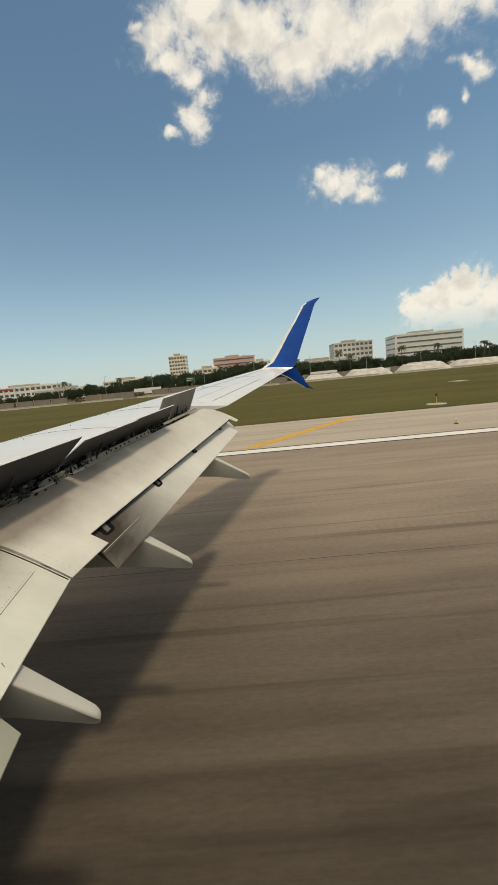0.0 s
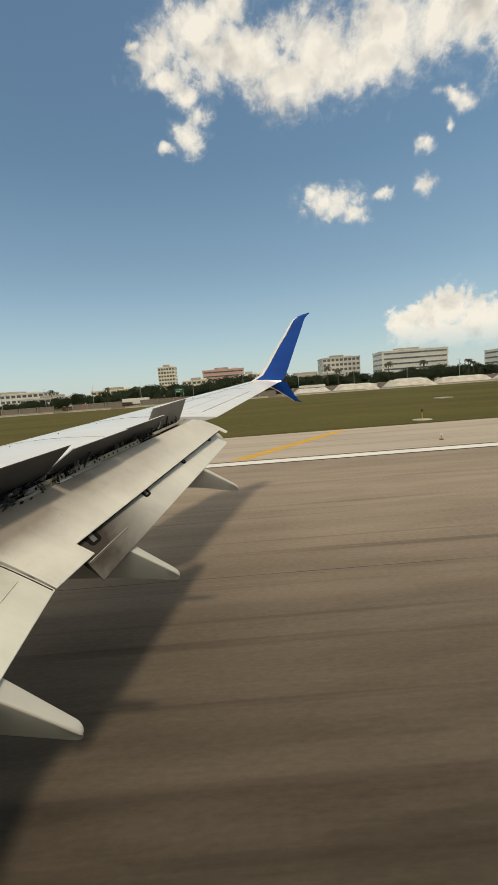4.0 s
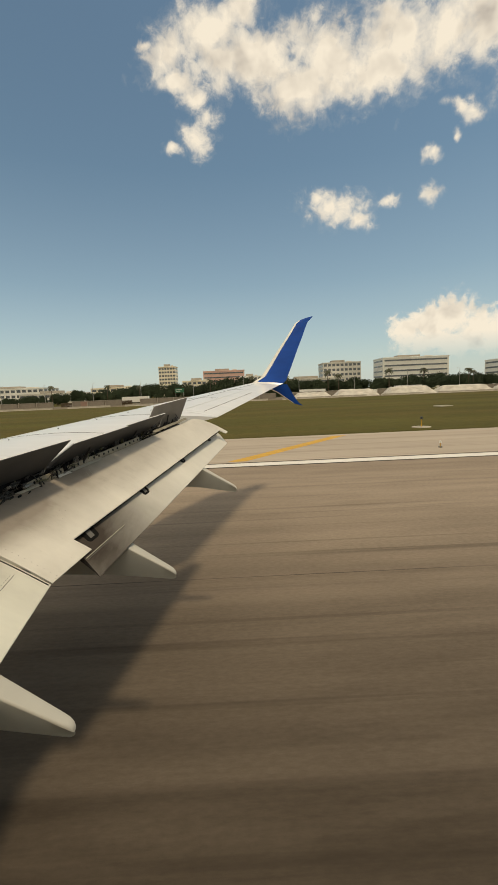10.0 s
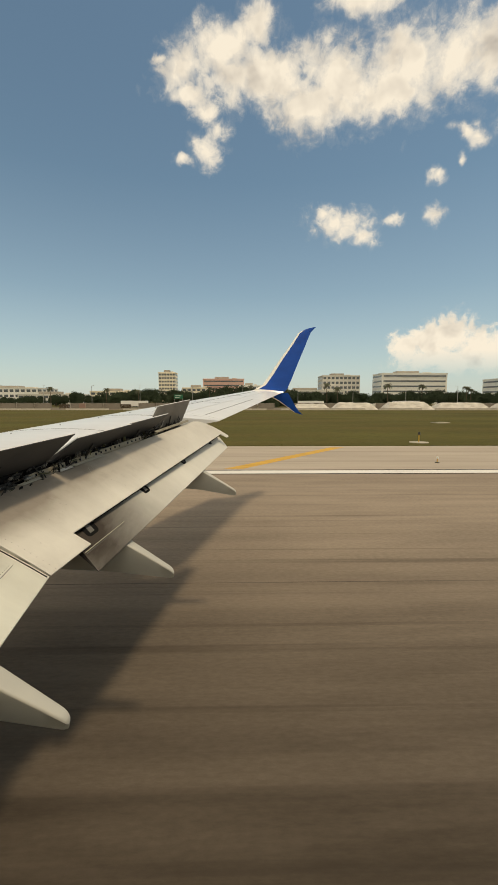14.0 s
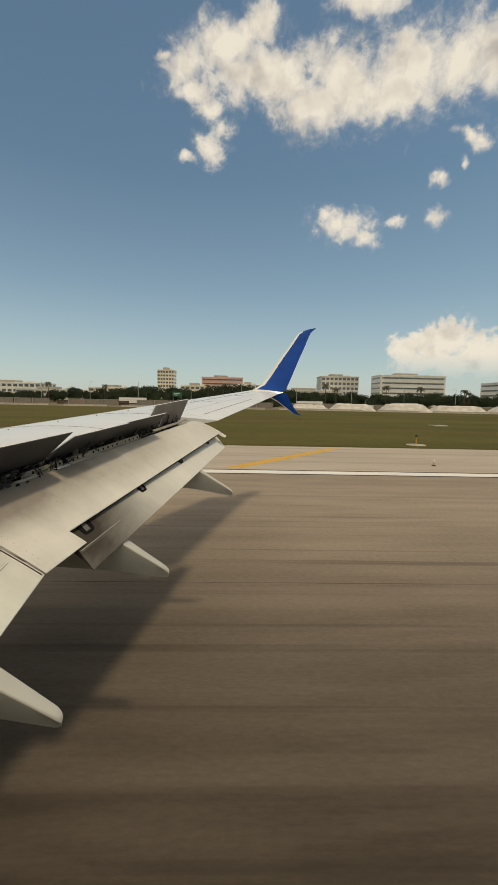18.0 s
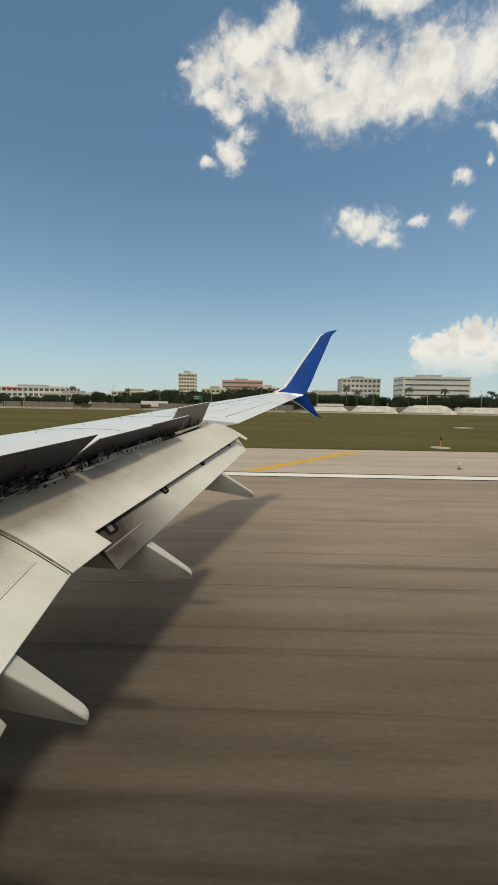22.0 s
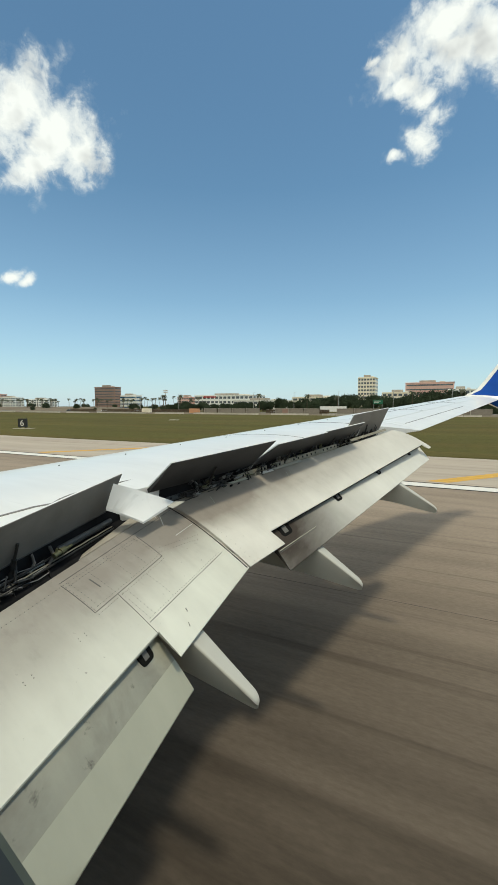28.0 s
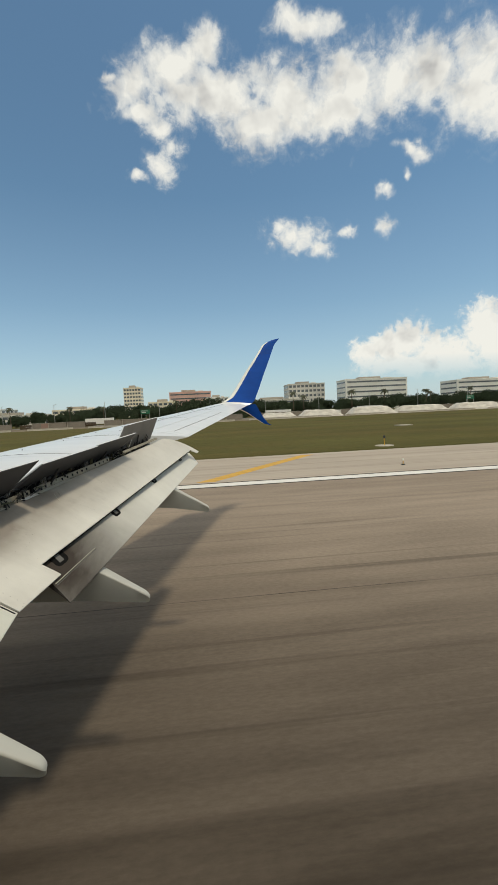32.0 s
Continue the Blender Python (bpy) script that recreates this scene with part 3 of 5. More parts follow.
# touchdown bars and threshold bars passed behind
for x, count in ((160, 3), (310, 2), (460, 2), (610, 1)):
    for k in range(count):
        y = 9.0 + 3.0 * k
        painted("touchdown_bar", "line_white", ((x, y, 0.006), (x + 22.5, y, 0.006), (x + 22.5, y + 1.8, 0.006), (x, y + 1.8, 0.006)), "white touchdown zone bar painted on the runway")
for k in range(6):
    y = 3.0 + 3.4 * k
    painted("threshold_bar", "line_white", ((930, y, 0.006), (975, y, 0.006), (975, y + 1.75, 0.006), (930, y + 1.75, 0.006)), "white threshold stripe with worn paint")

# ---- the airliner: one thing that carries wing, flaps and cabin wall ----
airliner = thing("airliner", "white narrow-body airliner with grey flaps, raised spoilers and blue winglet", "airplane")


def wing_le(y):
    return -0.02 - 0.52 * (15.4 - y)


def wing_te(y):
    return (-0.459 + 0.304 * (y - 8.8) if y > 3.7 else -2.01), 3.414 + 0.1105 * (y - 8.8)


def wing_top(y, s):
    le = wing_le(y)
    te, tz = wing_te(y)
    c = te - le
    return le + c * s, y, tz + c * (-0.015 * (1 - s) + 0.135 * math.sqrt(max(s, 0)) * (1 - s ** 2.2))


def wing_low(y, s):
    le = wing_le(y)
    te, tz = wing_te(y)
    c = te - le
    return le + c * s, y, tz + c * (-0.015 * (1 - s) - 0.045 * 2.598 * math.sqrt(max(s, 0)) * (1 - s))


def hinge(y):
    """The line about which the spoilers turn."""
    x = -2.99 + 0.351 * (y - 3.25) if y > 3.25 else -3.0 - 0.11 * (y - 1.85)
    s = (x - wing_le(y)) / (wing_te(y)[0] - wing_le(y))
    return s


STEPS = [0.0, 0.01, 0.03, 0.06, 0.1, 0.16, 0.24, 0.33, 0.43, 0.54, 0.66, 0.78, 0.9, 1.0]


def wing_loop(y, end):
    up = [wing_top(y, s * end) for s in STEPS]
    low = [wing_low(y, s * end) for s in reversed(STEPS[1:])]
    return up + [lerp(up[-1], low[0], f) for f in (0.5,)] + low


stations = [-1.2, 0.3, 1.4, 2.4, 3.2, 3.3, 4.2, 5.2, 6.2, 7.2, 8.24]
inner = part("wing_box", loft([wing_loop(y, hinge(y)) for y in stations]), "wing_white", airliner, "white wing skin with fine panel seams", smooth=True)
part("wing_rear_corner", loft([wing_loop(y, e) for y, e in ((8.245, 0.71), (8.40, 0.80), (8.6, 0.90), (8.82, 0.995))]), "wing_white", airliner, smooth=True)
part("outer_wing", loft([wing_loop(y, 0.715) for y in (8.822, 10, 11.5, 13, 14.5, 15.4)]), "wing_white", airliner, smooth=True)


def wing_strip(y0, y1, s0, s1, n=6, lift=0.0):
    """A closed piece of the wing between two chord fractions."""
    loops = []
    for k in range(n + 1):
        y = y0 + (y1 - y0) * k / n
        up = [wing_top(y, s0 + (s1 - s0) * f) for f in (0, 0.33, 0.66, 1)]
        low = [wing_low(y, s0 + (s1 - s0) * f) for f in (1, 0.66, 0.33, 0)]
        loops.append([(x, yy, z + lift) for x, yy, z in up + low])
    return loft(loops)


part("aileron", wing_strip(9.0, 14.3, 0.722, 0.995), "wing_white", airliner, "white aileron with a dark hinge gap", smooth=True)
part("wing_tip_edge", wing_strip(14.31, 15.4, 0.716, 0.995), "wing_white", airliner, smooth=True)
part("flap_end_fairing", wing_strip(8.83, 8.99, 0.716, 0.995, 2), "wing_white", airliner, smooth=True)


def seam(name, a, b, width=0.014, n=8):
    """A dark gap drawn along the wing top from (y, s) to (y, s)."""
    bm = bmesh.new()
    rows = []
    for k in range(n + 1):
        y, s = a[0] + (b[0] - a[0]) * k / n, a[1] + (b[1] - a[1]) * k / n
        x, yy, z = wing_top(y, s)
        along = Vector((1, 0, 0)) if abs(b[0] - a[0]) > 0.3 else Vector((0, 1, 0))
        w = along * width / 2
        p = Vector((x, yy, z + 0.003))
        rows.append([p - w, p + w, p + w - Vector((0, 0, 0.02)), p - w - Vector((0, 0, 0.02))])
    loft(rows, bm=bm)
    return part(name, bm, "seam", inner)


seam("panel_seam", (8.9, 0.50), (14.9, 0.50))
seam("panel_seam", (9.1, 0.86), (12.6, 0.86), 0.012)
for y in (6.6, 8.3, 11.0, 13.0):
    seam("panel_seam", (y, 0.15), (y, hinge(y) - 0.02 if y < 8.2 else 0.70), 0.005)
# wavy grey sealant line ahead of the ground spoiler
WAVE = ((1.3, 0.712), (1.9, 0.705), (2.27, 0.708), (2.43, 0.709), (2.57, 0.719), (2.68, 0.707), (2.80, 0.700), (3.01, 0.697), (3.17, 0.700), (3.32, 0.706), (3.50, 0.708), (3.66, 0.711))
rows = []
for (y, f), (y2, f2) in zip(WAVE, WAVE[1:]):
    for k in range(4):
        g = k / 4
        p = Vector(wing_top(y + (y2 - y) * g, f + (f2 - f) * g)) + Vector((0, 0, 0.003))
        w = Vector((0.018, 0, 0))
        rows.append([p - w, p + w, p + w - Vector((0, 0, 0.015)), p - w - Vector((0, 0, 0.015))])
part("sealant_line", loft(rows), "spoiler_under", inner, "wavy grey sealant line")
# small vents and fasteners along the front spar
for k in range(14):
    bm = bmesh.new()
    y = 2.0 + 0.85 * k
    x, yy, z = wing_top(y, 0.36)
    tube(bm, (x, yy, z - 0.01), (x, yy, z + 0.012), 0.012, 0.008, 6)
    part("tank_vent", bm, "dark_metal", inner)

# winglet
WINGLET = (((-0.02, 15.4, 4.15), (1.548, 15.4, 4.143)), ((0.50, 15.46, 4.25), (1.68, 15.47, 4.19)), ((0.84, 15.56, 4.45), (1.80, 15.54, 4.32)),
           ((1.10, 15.68, 4.80), (1.97, 15.66, 4.68)), ((1.544, 15.90, 5.45), (2.27, 15.88, 5.38)), ((1.95, 16.09, 6.00), (2.52, 16.07, 5.93)),
           ((2.28, 16.25, 6.49), (2.73, 16.23, 6.42)), ((2.45, 16.29, 6.60), (2.80, 16.28, 6.55)), ((2.68, 16.32, 6.69), (2.90, 16.31, 6.65)), ((2.96, 16.34, 6.755), (3.0, 16.34, 6.745)))


def blade_loop(le, te, thick, f0=0.0, f1=1.0, grow=1.0, cant=0.9):
    le, te = Vector(le), Vector(te)
    c = te - le
    out = Vector((0.0, cant, -math.sqrt(1 - cant * cant))) if cant < 1 else Vector((0, 1, 0))
    up, low = [], []
    for k in range(7):
        f = f0 + (f1 - f0) * k / 6
        h = thick * c.length * grow * 2.598 * math.sqrt(f) * (1 - f) + 0.002
        up.append(le + c * f + out * h * 0.5)
        low.append(le + c * f - out * h * 0.5)
    return up + low[::-1]


cants = [0.1, 0.45, 0.75] + [0.94] * 7
winglet = part("winglet", loft([blade_loop(a, b, 0.09, cant=k) for (a, b), k in zip(WINGLET[1:], cants[1:])]), "blue", airliner, "glossy blue upswept winglet with bare metal front edge", smooth=True)
part("winglet_root", loft([blade_loop(a, b, 0.09, cant=k) for (a, b), k in zip(WINGLET[:2], cants[:2])]), "wing_white", airliner, smooth=True)
part("leading_edge", loft([blade_loop(a, b, 0.09, 0.0, 0.15, 1.12, k) for (a, b), k in zip(WINGLET[1:8], cants[1:8])]), "chrome", winglet, "bare pale metal leading edge", smooth=True)
STRAKE = (((0.95, 15.42, 4.10), (1.82, 15.5, 4.16)), ((1.45, 15.50, 3.85), (1.98, 15.54, 3.88)), ((1.85, 15.57, 3.58), (2.15, 15.59, 3.60)), ((2.08, 15.61, 3.42), (2.28, 15.62, 3.43)), ((2.38, 15.65, 3.33), (2.42, 15.65, 3.33)))
strake = part("lower_strake", loft([blade_loop(a, b, 0.08, cant=0.9) for a, b in STRAKE]), "blue", airliner, "dark blue downward strake under the winglet", smooth=True)
part("leading_edge", loft([blade_loop(a, b, 0.08, 0.0, 0.09, 1.12, 0.9) for a, b in STRAKE[:4]]), "chrome", strake)


# ---- flaps ----
def flap_surface(te0, te1, nose0, nose1, f, u, hump=0.055):
    """A point of a flap's top: f along the span, u from nose 0 to trailing edge 1."""
    te, nose = Vector(te0).lerp(Vector(te1), f), Vector(nose0).lerp(Vector(nose1), f)
    p = nose.lerp(te, u)
    c = (te - nose).length
    return p + Vector((0, 0, c * hump * 4 * u * (1 - u) * (1.25 - 0.5 * u)))


def flap_piece(te0, te1, nose0, nose1, f0, f1, u0, u1, thick0, thick1, n=10, hump=0.055, round_nose=False):
    loops = []
    for k in range(n + 1):
        f = f0 + (f1 - f0) * k / n
        us = [u0 + (u1 - u0) * j / 8 for j in range(9)]
        top = [flap_surface(te0, te1, nose0, nose1, f, u, hump) for u in us]
        if round_nose:
            c = (top[-1] - top[0]).length
            fwd = (top[0] - top[-1]).normalized()
            top = [top[0] + fwd * 0.05 * c + Vector((0, 0, -0.10 * c)), top[0] + fwd * 0.035 * c + Vector((0, 0, -0.045 * c))] + top
        low = [p + Vector((0, 0, -(thick0 + (thick1 - thick0) * j / (len(top) - 1)))) for j, p in enumerate(top)]
        loops.append(top + low[::-1])
    return loft(loops)


OUT = ((-1.745, 3.64, 2.27), (-0.261, 8.806, 3.096), (-2.818, 3.655, 2.803), (-0.933, 8.253, 3.442))
INN = ((-1.58, 0.7, 1.86), (-1.76, 3.60, 2.26), (-2.52, 0.7, 2.43), (-2.848, 3.647, 2.786))
outer_flap = part("outboard_flap", flap_piece(*OUT, -0.005, 1.0, 0.0, 0.825, 0.14, 0.010, 14, round_nose=True), "flap_grey", airliner, "grey main flap lowered, stained with soot", smooth=True)
part("flap_tail", flap_piece(*OUT, -0.005, 0.105, 0.825, 1.0, 0.03, 0.008, 3), "flap_grey", outer_flap, smooth=True)
part("flap_tip_lip", flap_piece(*OUT, 0.975, 1.0, 0.825, 1.0, 0.03, 0.008, 2), "flap_grey", outer_flap, smooth=True)
inner_flap = part("inboard_flap", flap_piece(*INN, 0.0, 1.0, 0.0, 0.80, 0.14, 0.012, 12, hump=0.04, round_nose=True), "flap_inner", airliner, "grey inboard flap panel with riveted access plates", smooth=True)
part("flap_tail", flap_piece(*INN, 0.55, 1.0, 0.80, 1.0, 0.03, 0.008, 6, hump=0.04), "flap_inner", inner_flap, smooth=True)


def aft_flap(name, slot0, slot1, te0, te1, label, mat, n=10):
    """The second flap segment behind the slot, steeper, with a rounded nose tucked under the main flap."""
    loops = []
    for k in range(n + 1):
        f = k / n
        a, b = Vector(slot0).lerp(Vector(slot1), f), Vector(te0).lerp(Vector(te1), f)
        c = b - a
        top = [a + c * u + Vector((0, 0, 0.035 * c.length * 4 * (u + 0.3) * (1 - u) / 1.7)) for u in (-0.30, -0.2, -0.05, 0.15, 0.35, 0.55, 0.8, 1.0)]
        for j, drop in enumerate((0.30, 0.18, 0.04)):
            top[j] += Vector((0, 0, -drop * c.length))
        low = [p + Vector((0, 0, -h)) for p, h in zip(top, (0.02, 0.08, 0.10, 0.095, 0.08, 0.06, 0.03, 0.008))]
        loops.append(top + low[::-1])
    return part(name, loft(loops), mat, airliner, label, smooth=True)


OUT_AFT = ((-1.825, 4.18, 2.428), (-0.487, 8.83, 3.085), (-1.44, 3.95, 2.155), (-0.285, 8.74, 2.855))
INN_AFT = ((-1.785, 0.7, 1.985), (-1.945, 2.35, 2.15), (-1.47, 0.7, 1.55), (-1.615, 2.36, 1.80))
outer_aft = aft_flap("outboard_aft_flap", *OUT_AFT, "grey aft flap segment below the slot, sooty at its inner end", "flap_aft")
inner_aft = aft_flap("inboard_aft_flap", *INN_AFT, "greenish grey aft flap panel with lighter rear band", "aft_inner")


def slot_seal(main, aft, f0, f1, g0, g1, u, hump, parent, mat, label):
    """Strip added between main flap's rear edge and aft segment, toned as slot shade."""
    loops = []
    for k in range(13):
        e = flap_surface(*main, f0 + (f1 - f0) * k / 12, u, hump) + Vector((0, 0, -0.016))
        g = g0 + (g1 - g0) * k / 12
        a, b = Vector(aft[0]).lerp(Vector(aft[1]), g), Vector(aft[2]).lerp(Vector(aft[3]), g)
        c = b - a
        q = a - c * 0.02 + Vector((0, 0, 0.035 * c.length * 4 * 0.28 * 1.02 / 1.7 - 0.01 * c.length))
        loops.append([e, q, q - Vector((0, 0, 0.012)), e - Vector((0, 0, 0.012))])
    return part("slot_seal", loft(loops), mat, parent, label)


slot_seal(OUT, OUT_AFT, 0.107, 0.972, 0.0, 0.985, 0.822, 0.055, outer_aft, "slot_shade", "black strip for the shaded gap between the flap segments")
slot_seal(INN, INN_AFT, 0.0, 0.548, 0.0, 0.97, 0.797, 0.04, inner_aft, "aft_inner", "added grey strip closing the shaded gap between the flap segments")


def slot_bracket(f, slot0, slot1, te0, te1, size, parent):
    """A cut-out, its shade given by a black plate, with its metal carriage in the slot of a flap."""
    p, q = Vector(slot0).lerp(Vector(slot1), f), Vector(te0).lerp(Vector(te1), f)
    d = (Vector(slot1) - Vector(slot0)).normalized()
    back = (q - p).normalized()
    up = d.cross(back).normalized()
    if up.z < 0:
        up = -up
    p = p + up * 0.016 - back * 0.05
    a, b = p - d * size * 0.5, p + d * size * 0.5
    ring = [a, b]
    for side, turn in ((1, 0), (-1, 90)):
        for k in range(5):
            w = radians(turn + 22.5 * k)
            mid = p + d * side * size * 0.22 + back * size * 0.78
            ring.append(mid + d * size * 0.28 * math.cos(w) + back * size * 0.28 * math.sin(w))
    hole = part("slot_bracket", loft([ring, [r - up * 0.02 for r in ring]]), "slot_shade", parent, "black plate for a shaded slotted cut-out, with carriage arm")
    a, b = p + up * 0.003 - d * size * 0.20, p + up * 0.003 + d * size * 0.16
    arm = plate(bmesh.new(), (a + back * size * 0.30, b + back * size * 0.22, b + back * size * 0.86, a + back * size * 0.86), -0.01)
    part("carriage_arm", arm, "seam", hole)


for f, w in ((0.06, 0.20), (0.32, 0.16), (0.60, 0.125), (0.88, 0.10)):
    slot_bracket(f, *OUT_AFT, w, outer_aft)
slot_bracket(0.88, *INN_AFT, 0.14, inner_aft)
# bent seam across the sooty end of the outboard aft flap
for u, mat, wide in ((0.545, "flap_pale", 0.004), (0.585, "seam", 0.0025)):
    loops = []
    for k in range(7):
        f = 0.004 + 0.155 * k / 6
        a, b = Vector(OUT_AFT[0]).lerp(Vector(OUT_AFT[1]), f), Vector(OUT_AFT[2]).lerp(Vector(OUT_AFT[3]), f)
        c = b - a
        p = a + c * u + Vector((0, 0, 0.035 * c.length * 4 * (u + 0.3) * (1 - u) / 1.7 + 0.004))
        w = c.normalized() * wide * (1 - 0.6 * k / 6)
        loops.append([p - w, p + w, p + w - Vector((0, 0, 0.01)), p - w - Vector((0, 0, 0.01))])
    part("skin_seam", loft(loops), mat, outer_aft)
# paler rear band of the inboard aft flap
bm = bmesh.new()
rows = []
for k in range(9):
    f = k / 8
    a, b = Vector(INN_AFT[0]).lerp(Vector(INN_AFT[1]), f), Vector(INN_AFT[2]).lerp(Vector(INN_AFT[3]), f)
    c = b - a
    top = [a + c * u + Vector((0, 0, 0.035 * c.length * 4 * (u + 0.3) * (1 - u) / 1.7 + 0.004)) for u in (0.5, 0.7, 0.85, 1.0)]
    rows.append(top + [p - Vector((0, 0, 0.006)) for p in reversed(top)])
part("rear_band", loft(rows, bm=bm), "flap_pale", inner_aft, "pale greenish grey rear band", smooth=True)


def rivets(name, te0, te1, nose0, nose1, lines, parent, gap=0.055, hump=0.055, mat="seam"):
    """Rows of small rivet heads on a flap's top, each from (f, u) to (f, u)."""
    bm = bmesh.new()
    for f0, u0, f1, u1 in lines:
        a, b = flap_surface(te0, te1, nose0, nose1, f0, u0, hump), flap_surface(te0, te1, nose0, nose1, f1, u1, hump)
        for k in range(int((b - a).length / gap) + 1):
            g = k / max(1, int((b - a).length / gap))
            p = flap_surface(te0, te1, nose0, nose1, f0 + (f1 - f0) * g, u0 + (u1 - u0) * g, hump)
            tube(bm, p - Vector((0, 0, 0.01)), p + Vector((0, 0, 0.002)), 0.0040, 0.0032, 6)
    ob = part(name, bm, mat, parent)
    return tagged(ob, kind="stuff")


rivets("rivets", *INN, ((0.0, 0.10, 0.45, 0.11), (0.45, 0.11, 0.74, 0.13), (0.45, 0.14, 0.74, 0.16), (0.45, 0.11, 0.46, 0.41), (0.465, 0.12, 0.475, 0.40), (0.46, 0.40, 0.75, 0.40), (0.46, 0.45, 0.75, 0.45),
                         (0.53, 0.14, 0.54, 0.40), (0.61, 0.14, 0.62, 0.40), (0.68, 0.14, 0.69, 0.40), (0.74, 0.14, 0.75, 0.42), (0.55, 0.45, 0.56, 0.70), (0.57, 0.45, 0.58, 0.70), (0.56, 0.70, 0.95, 0.73), (0.76, 0.38, 0.93, 0.52),
                         (0.78, 0.35, 0.95, 0.49), (0.66, 0.46, 0.67, 0.70), (0.10, 0.44, 0.12, 0.44), (0.10, 0.46, 0.12, 0.46), (0.24, 0.46, 0.26, 0.46), (0.24, 0.48, 0.26, 0.48), (0.38, 0.48, 0.40, 0.48), (0.38, 0.50, 0.40, 0.50)), inner_flap, 0.034, hump=0.04)
rivets("rivets", *OUT, ((0.012, 0.25, 0.012, 0.98),), outer_flap, 0.06, mat="panel_line")


def flap_groove(te0, te1, nose0, nose1, f0, u0, f1, u1, parent, width=0.004, mat="seam", name="panel_line", hump=0.055):
    bm = bmesh.new()
    loops = []
    side = Vector((0, 1, 0)) if abs(u1 - u0) > abs(f1 - f0) else Vector((1, 0, 0))
    for k in range(9):
        g = k / 8
        p = flap_surface(te0, te1, nose0, nose1, f0 + (f1 - f0) * g, u0 + (u1 - u0) * g, hump) + Vector((0, 0, 0.003))
        loops.append([p - side * width, p + side * width, p + side * width - Vector((0, 0, 0.02)), p - side * width - Vector((0, 0, 0.02))])
    return part(name, loft(loops, bm=bm), mat, parent)


for f0, u0, f1, u1 in ((0.455, 0.425, 0.755, 0.425), (0.445, 0.10, 0.455, 0.425), (0.755, 0.13, 0.755, 0.425), (0.445, 0.08, 0.98, 0.10), (0.54, 0.43, 0.545, 0.80), (0.55, 0.72, 0.96, 0.75)):
    flap_groove(*INN, f0, u0, f1, u1, inner_flap, 0.0017, "seam", hump=0.04)
flap_groove(*INN, 0.992, 0.0, 0.992, 0.99, inner_flap, 0.007, "cavity", hump=0.04)

# pale scratches and dark scuffs on the flap skins
for f0, u0, f1, u1, wide in ((0.915, 0.09, 0.88, 0.20, 0.0025), (0.875, 0.36, 0.985, 0.375, 0.002), (0.90, 0.05, 0.895, 0.075, 0.005)):
    flap_groove(*INN, f0, u0, f1, u1, inner_flap, wide, "wing_white", "scratch", hump=0.04)
for f0, u0, f1, u1, wide in ((0.515, 0.20, 0.52, 0.30, 0.005), (0.668, 0.83, 0.664, 0.855, 0.004), (0.64, 0.905, 0.635, 0.93, 0.003)):
    flap_groove(*INN, f0, u0, f1, u1, inner_flap, wide, "seam", "scuff_mark", hump=0.04)
for f0, u0, f1, u1, wide in ((0.09, 0.13, 0.075, 0.26, 0.004), (0.35, 0.16, 0.318, 0.33, 0.003), (0.365, 0.15, 0.345, 0.26, 0.003)):
    flap_groove(*OUT, f0, u0, f1, u1, outer_flap, wide, "flap_pale", "scratch")


def fairing(x, y, z, slope, cap, under=0.19, keel=0.12):
    """A canoe-shaped flap track fairing, drooping aft to a blunt rounded tip."""
    loops = []
    for d in (0.0, 0.004, 0.012, 0.025, 0.045, 0.08, 0.16, 0.3, 0.45, 0.6, 0.8, 1.05, 1.4, 1.8):
        nose = 0.42 + 0.58 * math.sqrt(max(0.0, 1 - (1 - min(1.0, d / 0.06)) ** 2))
        top = z + 0.050 * nose + min(slope * d, cap) + 0.10 * max(0.0, d - 0.95)
        low = z - 0.058 * nose + under * min(d, 0.7) + 0.06 * max(0.0, d - 0.7)
        w = 0.046 * nose + 0.085 * min(d, 0.8)
        mid, h = (top + low) / 2, max(0.01, (top - low) / 2)
        r = min(0.022, 0.80 * w, 0.80 * h)
        ring = []
        for qx, qz, a0 in ((1, 1, 0), (-1, 1, 90), (-1, -1, 180), (1, -1, 270)):
            for k in range(5):
                a = radians(a0 + 22.5 * k)
                ring.append((x - d, y + (qx * (w - r) + r * math.cos(a)) * (1.0 if qz > 0 else keel), mid + qz * (h - r) + r * math.sin(a)))
        loops.append(ring)
    return part("flap_track_fairing", loft(loops), "cream", airliner, "cream canoe-shaped flap track fairing with blunt end", smooth=True)


fairing(-0.09, 7.25, 2.19, 0.62, 0.55)
fairing(-0.80, 4.62, 1.83, 0.66, 0.50, 0.13, 0.10)
fairing(-1.19, 2.59, 1.67, 0.66, 0.46)


